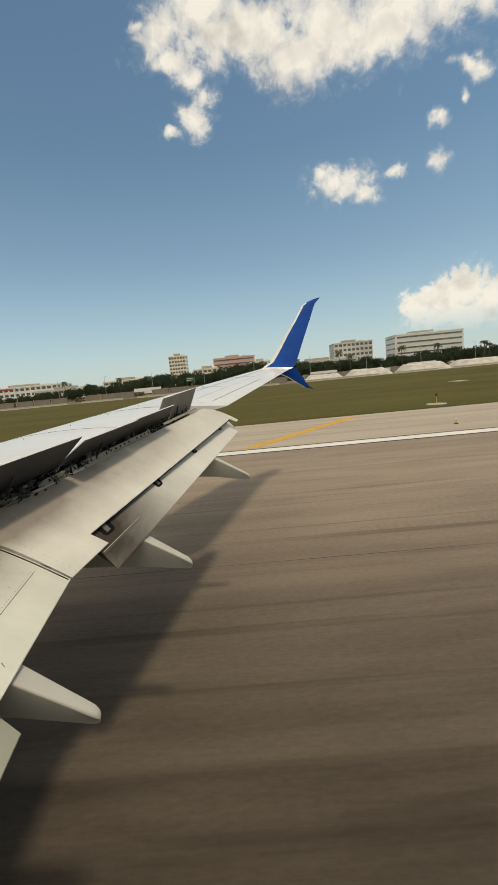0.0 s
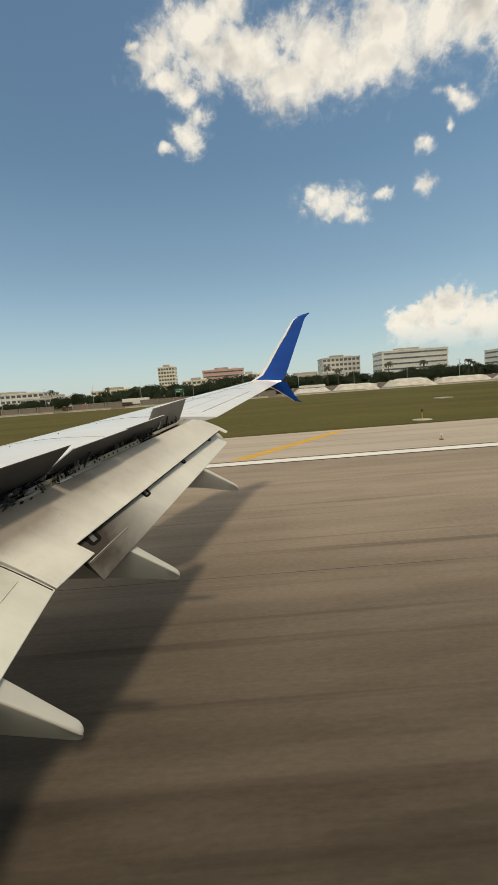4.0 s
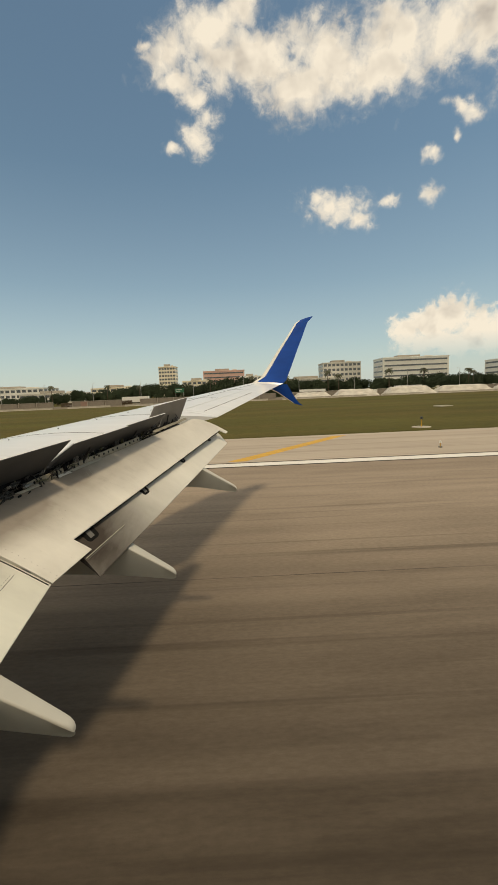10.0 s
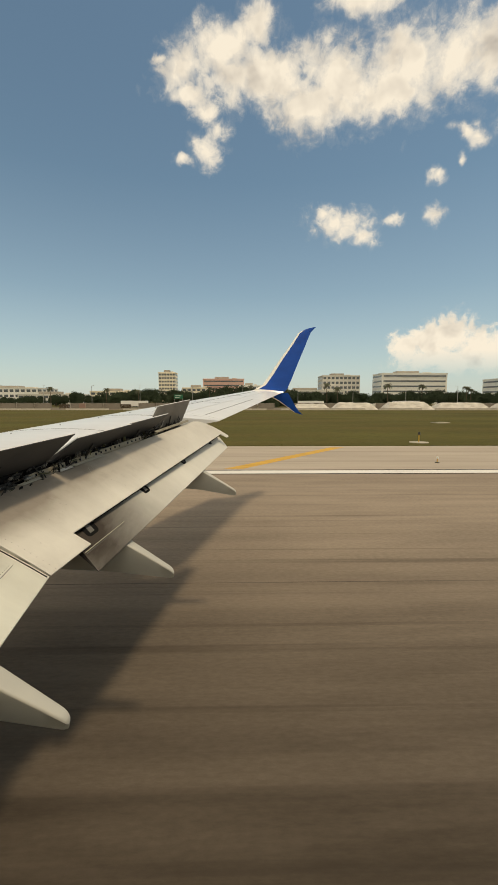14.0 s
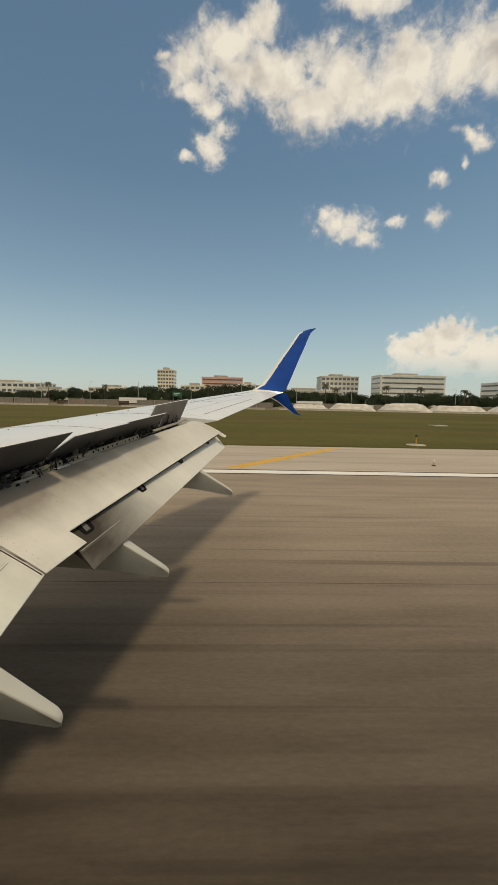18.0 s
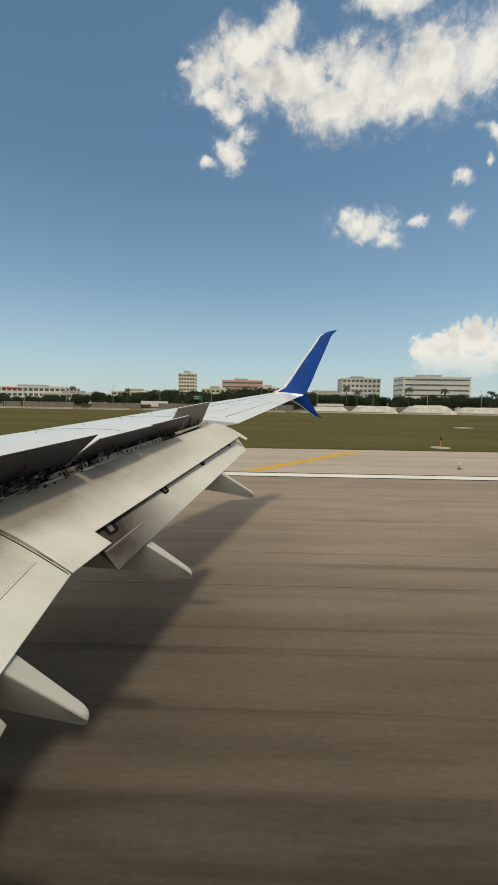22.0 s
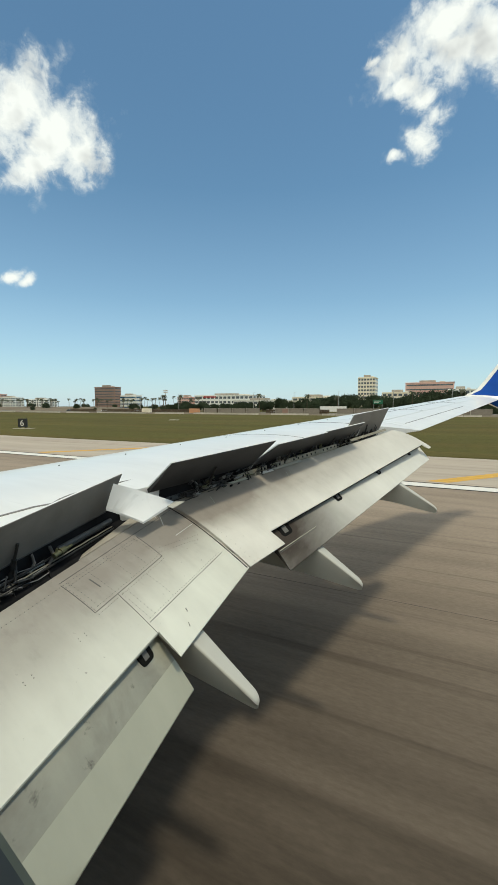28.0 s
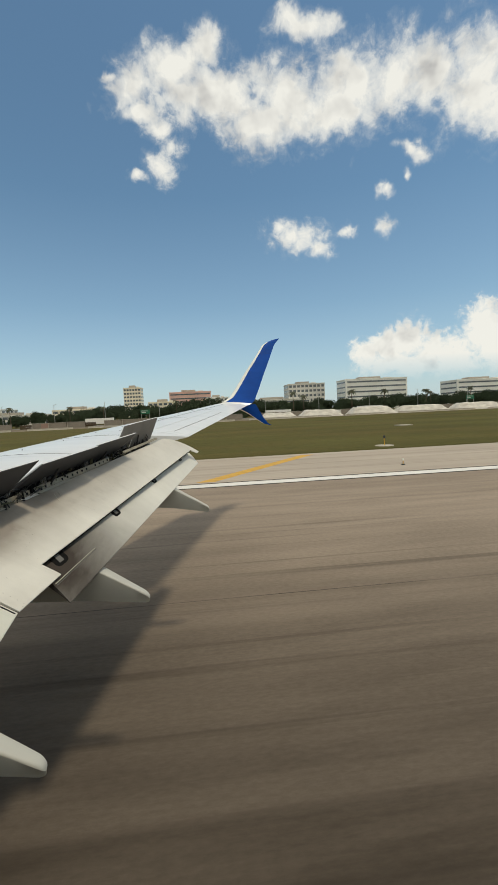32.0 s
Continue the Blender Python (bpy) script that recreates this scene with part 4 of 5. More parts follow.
# ---- spoilers, raised ----
def spoiler(y0, y1, angle, length, label, hinge_line=None, under_mat="spoiler_under"):
    """A raised panel with its underside and ribs; under_mat can carry painted shade."""
    def foot(y):
        if hinge_line:
            (ya, xa, za), (yb, xb, zb) = hinge_line
            g = (y - ya) / (yb - ya)
            return Vector((xa + (xb - xa) * g, y, za + (zb - za) * g))
        x, yy, z = wing_top(y, hinge(y))
        return Vector((x + 0.012, yy, z - 0.01))
    a, b = foot(y0), foot(y1)
    along = (b - a).normalized()
    back = (Vector((1, 0, 0)) - along * along.x).normalized()
    rise = back * math.cos(radians(angle)) + Vector((0, 0, 1)) * math.sin(radians(angle))
    nrm = along.cross(rise).normalized()
    if nrm.z < 0:
        nrm = -nrm
    c, d = b + rise * length, a + rise * length
    top = loft([[a, b, c, d], [p - nrm * 0.012 for p in (a, b, c, d)]])
    ob = part("spoiler", top, "wing_white", airliner, label)
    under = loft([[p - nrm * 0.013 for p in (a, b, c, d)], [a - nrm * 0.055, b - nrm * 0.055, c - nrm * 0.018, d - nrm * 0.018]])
    part("underside", under, under_mat, ob, "dull grey underside, darkened for shade on the middle panels")
    bm = bmesh.new()
    m = a.lerp(b, 0.5) + rise * length * 0.45 - nrm * 0.05
    foot_at = a.lerp(b, 0.5) + Vector((0.06, 0, -0.14))
    tube(bm, foot_at, m, 0.012, sides=8)
    tube(bm, foot_at, foot_at.lerp(m, 0.55), 0.02, sides=8)
    part("actuator", bm, "dark_metal", ob, "metal hydraulic actuator rod")
    return ob


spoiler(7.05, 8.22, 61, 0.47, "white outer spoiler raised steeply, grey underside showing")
spoiler(6.02, 7.03, 34, 0.54, "white spoiler panel raised, underside coloured dark for its shade", None, "spoiler_shaded")
spoiler(4.97, 6.0, 32, 0.55, "white spoiler panel raised, underside coloured dark for its shade", None, "spoiler_shaded")
spoiler(3.42, 4.90, 36, 0.60, "white spoiler panel raised over the dark flap bay", None, "spoiler_shaded")
spoiler(0.75, 3.02, 58, 0.435, "large white ground spoiler raised beside the body", ((0.9, -2.92, 2.60), (3.0, -3.15, 2.86)))

# fixed cap between the spoiler groups
bm = bmesh.new()
rows = []
for k in range(7):
    g = k / 6
    bow = Vector((0, 0, 0.008 * 4 * g * (1 - g)))
    a = Vector((-2.875, 2.785, 2.936)).lerp(Vector((-2.547, 2.927, 2.809)), g) + bow
    b = Vector((-2.82, 2.835, 3.171)).lerp(Vector((-2.548, 3.43, 2.895)), g) + bow
    rows.append([a, a.lerp(b, 0.5) + Vector((0, 0, 0.006)), b, b - Vector((0, 0, 0.02)), a - Vector((0, 0, 0.02))])
cap = part("fixed_cap_panel", loft(rows, bm=bm), "wing_white", airliner, "small white fixed panel between the spoilers", smooth=True)
part("cap_flange", plate(bmesh.new(), ((-2.548, 3.293, 2.873), (-2.548, 3.43, 2.898), (-2.461, 3.476, 2.891), (-2.488, 3.311, 2.855)), 0.008), "cream", cap, "pale bent flange")
# beige ledge of the lower skin at the inboard flap's nose
a, b = flap_surface(*INN, 0.55, 0.0, 0.04), flap_surface(*INN, 0.86, 0.0, 0.04)
part("bay_ledge", plate(bmesh.new(), (a + Vector((-0.02, 0, 0.0)), b + Vector((-0.02, 0, 0.0)), b + Vector((-0.15, -0.03, 0.0)), a + Vector((-0.09, 0.10, 0.0))), 0.02), "ledge_beige", airliner, "beige ledge in front of the inboard flap")

# ---- flap bay: well coloured dark for its shade, beams and the clutter of rods in it ----
bm = bmesh.new()
loops = []
for y in (-0.6, 1.0, 2.4, 3.2, 3.6, 4.6, 5.8, 7.0, 8.22):
    s = hinge(y)
    x, _, z = wing_top(y, s)
    f = (y - 3.93) / (9.02 - 3.93)
    nose = Vector(OUT[2]).lerp(Vector(OUT[3]), f) if y > 3.6 else Vector(INN[2]).lerp(Vector(INN[3]), (y - 0.7) / 3.18)
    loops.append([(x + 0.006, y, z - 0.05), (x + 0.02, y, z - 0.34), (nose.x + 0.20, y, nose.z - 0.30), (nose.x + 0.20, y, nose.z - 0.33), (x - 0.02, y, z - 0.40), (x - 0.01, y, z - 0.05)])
well = part("flap_bay", loft(loops, bm=bm), "cavity", airliner, "open bay in front of the flaps full of linkages, coloured near-black for its shade")

rng = random.Random(7)


def bay_point(y, g, h):
    """A place in the bay: g from the spar 0 to its aft side 1, h above the flap below it."""
    x, _, z = wing_top(y, hinge(y))
    if y > 3.3:
        at = x + 0.03 + 0.24 * g
        f = (y - 3.8) / 5.1
        nose, te = Vector(OUT[2]).lerp(Vector(OUT[3]), f), Vector(OUT[0]).lerp(Vector(OUT[1]), f)
        u = min(1, max(0, (at - nose.x) / (te.x - nose.x)))
        return Vector((at, y, flap_surface(*OUT, f, u).z + h))
    nose = Vector(INN[2]).lerp(Vector(INN[3]), (y - 0.7) / 3.18)
    return Vector((x + 0.05 + (nose.x - 0.10 - x) * g, y, nose.z - 0.04 + h * 0.7))


def pipe(pts, r, sides=7):
    """One bent tube through points."""
    loops = []
    for k, p in enumerate(pts):
        d = (pts[min(k + 1, len(pts) - 1)] - pts[max(k - 1, 0)]).to_track_quat("Z", "Y")
        loops.append([p + d @ Vector((r * math.cos(j * math.tau / sides), r * math.sin(j * math.tau / sides), 0)) for j in range(sides)])
    return loft(loops)


for k in range(540):
    y = 0.9 + (8.1 - 0.9) * (k + rng.random() * 0.8) / 540
    if 3.0 < y < 3.85:
        continue
    if y < 3 and (y > 1.9 or k % 2):
        continue
    kind = rng.random()
    g = rng.uniform(0.05, 0.50)
    h = rng.uniform(0.03, 0.20) if y > 3 else rng.uniform(0.02, 0.12)
    # some rods take the bay's painted shade as their colour
    mat = rng.choice(("rod_metal", "dark_metal", "dark_metal", "dark_metal", "dark_metal", "cavity", "dark_metal", "olive_part"))
    if kind < 0.5:
        a = bay_point(y, g, h - 0.02)
        b = bay_point(max(0.8, y + rng.uniform(-0.13, 0.13)), min(0.55, max(0.0, g + rng.uniform(-0.2, 0.2))), h + rng.uniform(-0.03, 0.10))
        m = a.lerp(b, 0.35) + Vector((0, 0, rng.uniform(-0.02, 0.02)))
        part("linkage_rod", pipe([a, m, b], rng.uniform(0.003, 0.008)), mat, well)
    elif kind < 0.62:
        p = bay_point(y, g, h - 0.08)
        w, t = rng.uniform(0.015, 0.04), rng.uniform(0.09, 0.17)
        part("hinge_bracket", loft([[p + Vector((-w, -0.008, 0)), p + Vector((w, -0.008, 0)), p + Vector((w * 0.4, -0.008, t)), p + Vector((-w * 0.4, -0.008, t))],
              [p + Vector((-w, 0.008, 0)), p + Vector((w, 0.008, 0)), p + Vector((w * 0.4, 0.008, t)), p + Vector((-w * 0.4, 0.008, t))]]), mat, well)
    else:
        p = bay_point(y, g, h)
        size = rng.uniform(0.010, 0.020)
        axis = Vector((rng.uniform(-0.3, 0.3), 1, rng.uniform(-0.2, 0.3))).normalized()
        turn = axis.to_track_quat("Z", "Y")
        loops = [[p + axis * d + turn @ Vector((r * math.cos(j * math.tau / 10), r * math.sin(j * math.tau / 10), 0)) for j in range(10)] for d, r in ((-0.05, 0.006), (-0.02, 0.007), (-0.018, size), (0.05, size), (0.052, size * 0.6), (0.08, size * 0.6), (0.082, 0.006), (0.12, 0.006))]
        part("gear_housing", loft(loops), mat, well)
for g, h, r, mat in ((0.1, 0.09, 0.010, "dark_metal"), (0.2, 0.05, 0.006, "primer"), (0.3, 0.03, 0.009, "dark_metal")):
    for y0, y1 in ((0.8, 3.0), (3.8, 8.1)):
        part("drive_shaft", pipe([bay_point(y0 + (y1 - y0) * k / 40, g, h + (0.010 if y1 > 4 else 0.002) * math.sin(k * 1.7)) for k in range(41)], r), mat, well)


def beam(f0, f1, lift, tall, mat, label, holes=True):
    """A drilled beam along the nose of the outboard flap, with its lightening holes."""
    a, b = (flap_surface(*OUT, f, 0.0) + Vector((0.0, 0, lift)) for f in (f0, f1))
    rise, inward = Vector((-0.012, 0, tall)), Vector((-0.015, 0.004, 0))
    ob = part("drilled_beam", loft([[a, b, b + rise, a + rise], [p + inward for p in (a, b, b + rise, a + rise)]]), mat, well, label)
    part("beam_flange", plate(bmesh.new(), (a + Vector((0.025, 0, 0)), b + Vector((0.025, 0, 0)), b + inward, a + inward), 0.006), mat, ob)
    if not holes:
        return
    n = int((b - a).length / 0.10)
    d = (b - a).normalized()
    for k in range(n):
        if k % 7 == 3:
            continue
        p = a.lerp(b, (k + 0.5) / n) + rise * 0.5 + Vector((0.004, -0.001, 0))
        # each hole is a near-black box, its inner shade given as colour
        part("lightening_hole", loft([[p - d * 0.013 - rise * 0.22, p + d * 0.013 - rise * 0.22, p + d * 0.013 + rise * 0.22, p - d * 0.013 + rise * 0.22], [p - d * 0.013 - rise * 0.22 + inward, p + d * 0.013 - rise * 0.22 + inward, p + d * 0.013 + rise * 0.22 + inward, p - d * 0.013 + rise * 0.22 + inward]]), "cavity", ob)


beam(0.0, 0.165, 0.02, 0.045, "dark_metal", "dark drilled beam along the flap nose")
beam(0.20, 0.64, 0.01, 0.062, "primer", "tan metal beam with a row of square holes")
beam(0.72, 0.95, 0.05, 0.022, "primer", "pale slim bar along the flap nose", False)
# pale loose seal strips on the flap nose
for f0, f1, wide, mat in ((0.285, 0.33, 0.06, "wing_white"), (0.333, 0.45, 0.055, "cream"), (0.175, 0.235, 0.05, "cream")):
    p, q = (flap_surface(*OUT, f, 0.01) + Vector((0, 0, 0.012)) for f in (f0, f1))
    part("seal_strip", plate(bmesh.new(), (p, q, q + Vector((wide, -0.03, -0.01)), p + Vector((wide, 0.02, -0.01))), 0.006), mat, outer_flap, "pale seal strip")
# hydraulic actuator, thick shaft, web plates and hinge arms deep in the inboard bay
bm = bmesh.new()
p = Vector((-2.90, 2.22, 2.655))
tube(bm, p, p + Vector((-0.01, 0.07, 0.012)), 0.022, 0.022, 12)
tube(bm, p + Vector((-0.01, 0.07, 0.012)), p + Vector((-0.015, 0.13, 0.02)), 0.030, 0.026, 12)
tube(bm, p + Vector((-0.015, 0.13, 0.02)), p + Vector((-0.02, 0.20, 0.03)), 0.012, 0.012, 10)
tube(bm, p + Vector((-0.005, 0.03, 0.02)), p + Vector((0.0, 0.035, 0.055)), 0.010, 0.008, 8)
part("bay_actuator", bm, "olive_part", well, "olive green actuator in the bay")
part("torque_tube", tube(bmesh.new(), (-3.03, 2.36, 2.645), (-3.06, 3.02, 2.735), 0.026, sides=14), "shaft_grey", well, "dull grey torque tube")
part("torque_tube", tube(bmesh.new(), (-2.95, 0.8, 2.44), (-2.97, 2.18, 2.60), 0.013, sides=10), "rod_metal", well)
for k in range(9):
    y = 0.95 + 0.155 * k
    foot = Vector((-2.985 - 0.02 * (k % 2), y, 2.40 + 0.105 * (y - 0.9)))
    arm = [foot, foot + Vector((0.05, 0.01, 0.05)), foot + Vector((0.035 + 0.02 * (k % 3), 0.045, 0.12)), foot + Vector((-0.02, 0.075, 0.17))]
    part("hinge_arm", pipe(arm, 0.009 + 0.003 * (k % 3)), ("dark_metal", "rod_metal", "shaft_grey")[k % 3], well)
    web = [foot + Vector((0.0, -0.03, -0.06)), foot + Vector((0.13, -0.03, -0.08)), foot + Vector((0.10, -0.028, 0.01)), foot + Vector((0.01, -0.026, 0.07))]
    part("web_plate", loft([web, [q + Vector((0, 0.006, 0)) for q in web]]), "dark_metal", well)
for dx, dz, r in ((0.05, 0.02, 0.006), (0.085, -0.02, 0.005), (0.02, 0.07, 0.004)):
    run = [Vector((-2.98 + dx + 0.012 * math.sin(k * 1.3), 0.85 + 0.11 * k, 2.42 + dz + 0.0115 * k + 0.008 * math.sin(k * 2.1))) for k in range(13)]
    part("hydraulic_line", pipe(run, r), "rod_metal", well)
# pale hinge flange along the foot of the ground spoiler
part("hinge_flange", plate(bmesh.new(), ((-2.895, 0.9, 2.575), (-3.12, 3.0, 2.835), (-3.095, 3.0, 2.822), (-2.868, 0.9, 2.562)), 0.006), "shaft_grey", well, "grey hinge flange under the ground spoiler")

# ---- cabin wall with the window that the view goes through ----
RAD, CY, CZ = 1.88, -1.825, 3.90


def skin(x, z, r):
    """A place on the cabin wall at height z."""
    return Vector((x, CY + math.sqrt(max(0.0, r * r - (z - CZ) ** 2)), z))


def hole_ring(r, n=32):
    pts, edge = [], []
    cx, cz, hx, hz, k = -0.012, 3.94, 0.172, 0.20, 3.2
    for i in range(n):
        a = (i + 0.5) * math.tau / n
        c, s = math.cos(a), math.sin(a)
        g = (abs(c) ** k + abs(s) ** k) ** (-1 / k)
        pts.append(skin(cx + hx * g * c, cz + hz * g * s, r))
        q = 1 / max(abs(c), abs(s))
        edge.append(skin(0.015 + 0.30 * q * c, 3.955 + 0.36 * q * s, r))
    return pts, edge


inner_pts, inner_edge = hole_ring(RAD - 0.022)
outer_pts, outer_edge = hole_ring(RAD)
reveal = [hole_ring(RAD - 0.022 * g)[0] for g in (0.62, 0.50, 0.10)]
cabin_wall = part("cabin_wall_panel", loft([inner_edge, inner_pts, reveal[0]], close=True, caps=False), "cabin", airliner, "grey cabin window surround", smooth=True)
part("window_gasket", loft([reveal[0], reveal[1]], close=True, caps=False), "rubber", cabin_wall, "black rubber window gasket")
part("pane_seat", loft([reveal[1], reveal[2]], close=True, caps=False), "pane_grey", cabin_wall, "dark grey seat of the window pane")
part("pane_rim", loft([reveal[2], outer_pts, outer_edge], close=True, caps=False), "pane_olive", cabin_wall, "dull olive rim of the outer pane")
bm = bmesh.new()
z0, z1 = 3.955 - 0.36, 3.955 + 0.36
a0, a1 = math.asin((z0 - CZ) / RAD), math.asin((z1 - CZ) / RAD)


def arc(x, b0, b1, n):
    return [Vector((x, CY + RAD * math.cos(b0 + (b1 - b0) * k / n), CZ + RAD * math.sin(b0 + (b1 - b0) * k / n))) for k in range(n + 1)]


loft([arc(x, a1, a0 + math.tau, 40) for x in (-12, 0.315 - 0.6 + 0.0, 0.315, 12)], close=False, bm=bm)
for xa, xb in ((-12, -0.285), (0.315, 12)):
    loft([arc(x, a0, a1, 8) for x in (xa, xb)], close=False, bm=bm)
for x in (-12, 12):
    bm.faces.new([bm.verts.new(p) for p in arc(x, 0, math.tau * 47 / 48, 47)])
part("fuselage_skin", bm, "body_white", airliner, "white cylindrical fuselage section", smooth=True)
# belly fairing and main wheels carry the body
bm = bmesh.new()
loft([[(x, CY + 1.9 * math.cos(a) * w, 2.1 + 0.62 * math.sin(a) * w) for a in [k * math.tau / 24 for k in range(24)]] for x, w in ((-8.5, 0.3), (-7, 0.8), (-5, 1), (-2, 1), (0, 0.8), (1.5, 0.3))], bm=bm)
part("belly_fairing", bm, "body_white", airliner, smooth=True)
for y in (CY - 2.86, CY + 2.86):
    bm = bmesh.new()
    tube(bm, (-3.2, y, 0.55), (-3.2, y, 2.2), 0.11, 0.13, 12)
    leg = part("landing_gear_leg", bm, "dark_metal", airliner)
    for dy in (-0.43, 0.43):
        bm = bmesh.new()
        loops = []
        for w, r in ((-0.20, 0.40), (-0.19, 0.50), (-0.12, 0.56), (0.12, 0.56), (0.19, 0.50), (0.20, 0.40)):
            loops.append([(-3.2 + r * math.cos(k * math.tau / 24), y + dy + w, 0.56 + r * math.sin(k * math.tau / 24)) for k in range(24)])
        part("wheel", loft(loops, bm=bm), "rubber", leg, smooth=True)


# ---- beyond the field ----
def office(name, x0, x1, y, depth, tall, floors, wall, glass, label, bays=6, band=False, setback=0.0, penthouse=True):
    """A flat-roofed block with its rows of windows on the two sides that face the field."""
    ob = thing(name, label, "building", group="buildings beyond the airfield", at=Matrix.Translation(((x0 + x1) / 2, y, 0)))
    w = x1 - x0
    part("wall", box(bmesh.new(), -w / 2, w / 2, 0, depth, -0.1, tall), wall, ob)
    part("parapet", box(box(bmesh.new(), -w / 2 - 0.4, w / 2 + 0.4, -0.4, depth + 0.4, tall, tall + 0.5), -w / 2 - 0.2, w / 2 + 0.2, -0.2, depth + 0.2, tall + 0.5, tall + 0.9), wall, ob)
    if penthouse:
        part("roof_house", box(bmesh.new(), -w * 0.22, w * 0.12, depth * 0.3, depth * 0.7, tall + 0.9, tall + 3.6), "roof", ob)
        part("roof_unit", box(bmesh.new(), w * 0.2, w * 0.32, depth * 0.35, depth * 0.6, tall + 0.9, tall + 2.4), "grey_wall", ob)
    step = tall / floors
    if band:
        pane = mesh_from("window_band", box(bmesh.new(), -w / 2 * 0.95, w / 2 * 0.95, -0.06, 0.05, 0, step * 0.31))
        sill = mesh_from("window_sill", box(bmesh.new(), -w / 2 * 0.96, w / 2 * 0.96, -0.35, 0.05, 0, step * 0.08))
        side = mesh_from("window_band", box(bmesh.new(), -0.06, 0.05, depth * 0.05, depth * 0.95, 0, step * 0.31))
        for k in range(floors):
            z = step * k + step * 0.38
            for me, mat, dx, dz in ((pane, glass, 0, 0), (sill, wall, 0, -step * 0.09), (side, glass, w / 2 if x1 < -30 else -w / 2, 0)):
                o = part("window" if mat == glass else "window_sill", me, mat, ob)
                o.location = (dx, 0, z + dz)
    else:
        bw = w / bays
        pane = mesh_from("window_pane", box(bmesh.new(), -bw * 0.34, bw * 0.34, -0.06, 0.05, 0, step * 0.5))
        dw = depth / 4
        side = mesh_from("window_pane", box(bmesh.new(), -0.06, 0.05, -dw * 0.32, dw * 0.32, 0, step * 0.5))
        for k in range(floors):
            for b in range(bays):
                o = part("window", pane, glass, ob)
                o.location = (-w / 2 + bw * (b + 0.5), 0, step * k + step * 0.32)
            for b in range(4):
                o = part("window", side, glass, ob)
                o.location = (w / 2 if x1 < -30 else -w / 2, dw * (b + 0.5), step * k + step * 0.32)
    return ob


office("apartment_block", -660, -624, 420, 20, 17, 6, "white_wall", "glass_dark", "white apartment block far beyond the field", 8)
office("apartment_block", -618, -570, 440, 20, 14, 5, "white_wall", "glass_dark", "low white apartment block far beyond the field", 8)
office("apartment_block", -760, -700, 440, 22, 24, 8, "pink_wall", "glass_dark", "brownish apartment block far beyond the field", 8)
office("office_block", -455, -417, 430, 12, 30, 8, "brown_wall", "glass_dark", "brown brick office block with dark window bands", 9, band=True)
office("office_block", -420, -388, 440, 12, 18, 4, "white_wall", "glass_blue", "white office with blue glass front", 7, band=True)
white_long = office("office_block", -318, -228, 480, 40, 18, 3, "white_wall", "glass_dark", "long white office with dark square windows and red sign", 14)
office("office_block", -340, -322, 470, 24, 16, 4, "pink_wall", "glass_dark", "pinkish apartment block beside the long white office", 5)
office("low_building", -152, -107, 420, 30, 13, 3, "cream_wall", "glass_dark", "low cream building with stepped roof", 7)
office("low_building", -230, -165, 430, 24, 10, 2, "grey_wall", "glass_dark", "low grey building behind the trees", 10)
office("tower_block", -88, -70, 450, 18, 34, 9, "cream_wall", "glass_dark", "cream nine-storey tower with dark window bays", 6)
office("low_building", -60, -30, 430, 24, 17, 4, "cream_wall", "glass_dark", "cream low-rise with flat roof", 6)
office("office_block", -46, 6, 520, 34, 31, 6, "pink_wall", "glass_dark", "pinkish brick office with long window bands", 8, band=True)
office("low_building", 0, 24, 450, 24, 20, 4, "white_wall", "glass_dark", "white block behind the trees", 5)
office("low_building", 40, 118, 455, 26, 15, 3, "grey_wall", "glass_dark", "grey low-rise with flat roof", 10, band=True)
office("office_block", 98, 142, 480, 30, 33, 6, "grey_wall", "glass_dark", "grey office block with rows of small windows", 9)
office("office_block", 168, 246, 480, 34, 36, 6, "white_wall", "glass_dark", "wide pale office with long dark window bands", 8, band=True)
office("office_block", 285, 360, 440, 34, 28, 5, "white_wall", "glass_dark", "large white office with horizontal window bands", 8, band=True)
office("office_block", 372, 420, 440, 30, 25, 5, "grey_wall", "glass_dark", "plain grey office beside the white one", 8)
drum = office("office_block", 520, 600, 450, 34, 21, 4, "brown_wall", "glass_dark", "long brown office with a round drum on its roof", 12, band=True, penthouse=False)
part("roof_drum", tube(bmesh.new(), (-22, 14, 21.8), (-22, 14, 27.5), 8.5, 8.5, 24), "orange_wall", drum, "orange round roof drum")
part("drum_rim", tube(bmesh.new(), (-22, 14, 27.5), (-22, 14, 28.2), 9.0, 9.0, 24), "cream_wall", drum)
office("office_block", 1180, 1240, 520, 30, 36, 6, "white_wall", "glass_blue", "white office with blue glass bands", 8, band=True)
# red sign with lettering as bars
sign = thing("building_sign", "red lettering sign on the white office", "sign", at=Matrix.Translation((-300, 479.6, 16.4)))
part("emblem", box(bmesh.new(), -3, 0, -0.2, 0.1, -1.3, 1.5, 0.1), "red_sign", sign)
for k in range(5):
    part("sign_bar", box(bmesh.new(), 1.5 + 3.2 * k, 4.0 + 3.2 * k, -0.15, 0.1, -0.8, 1.0), "red_sign", sign)


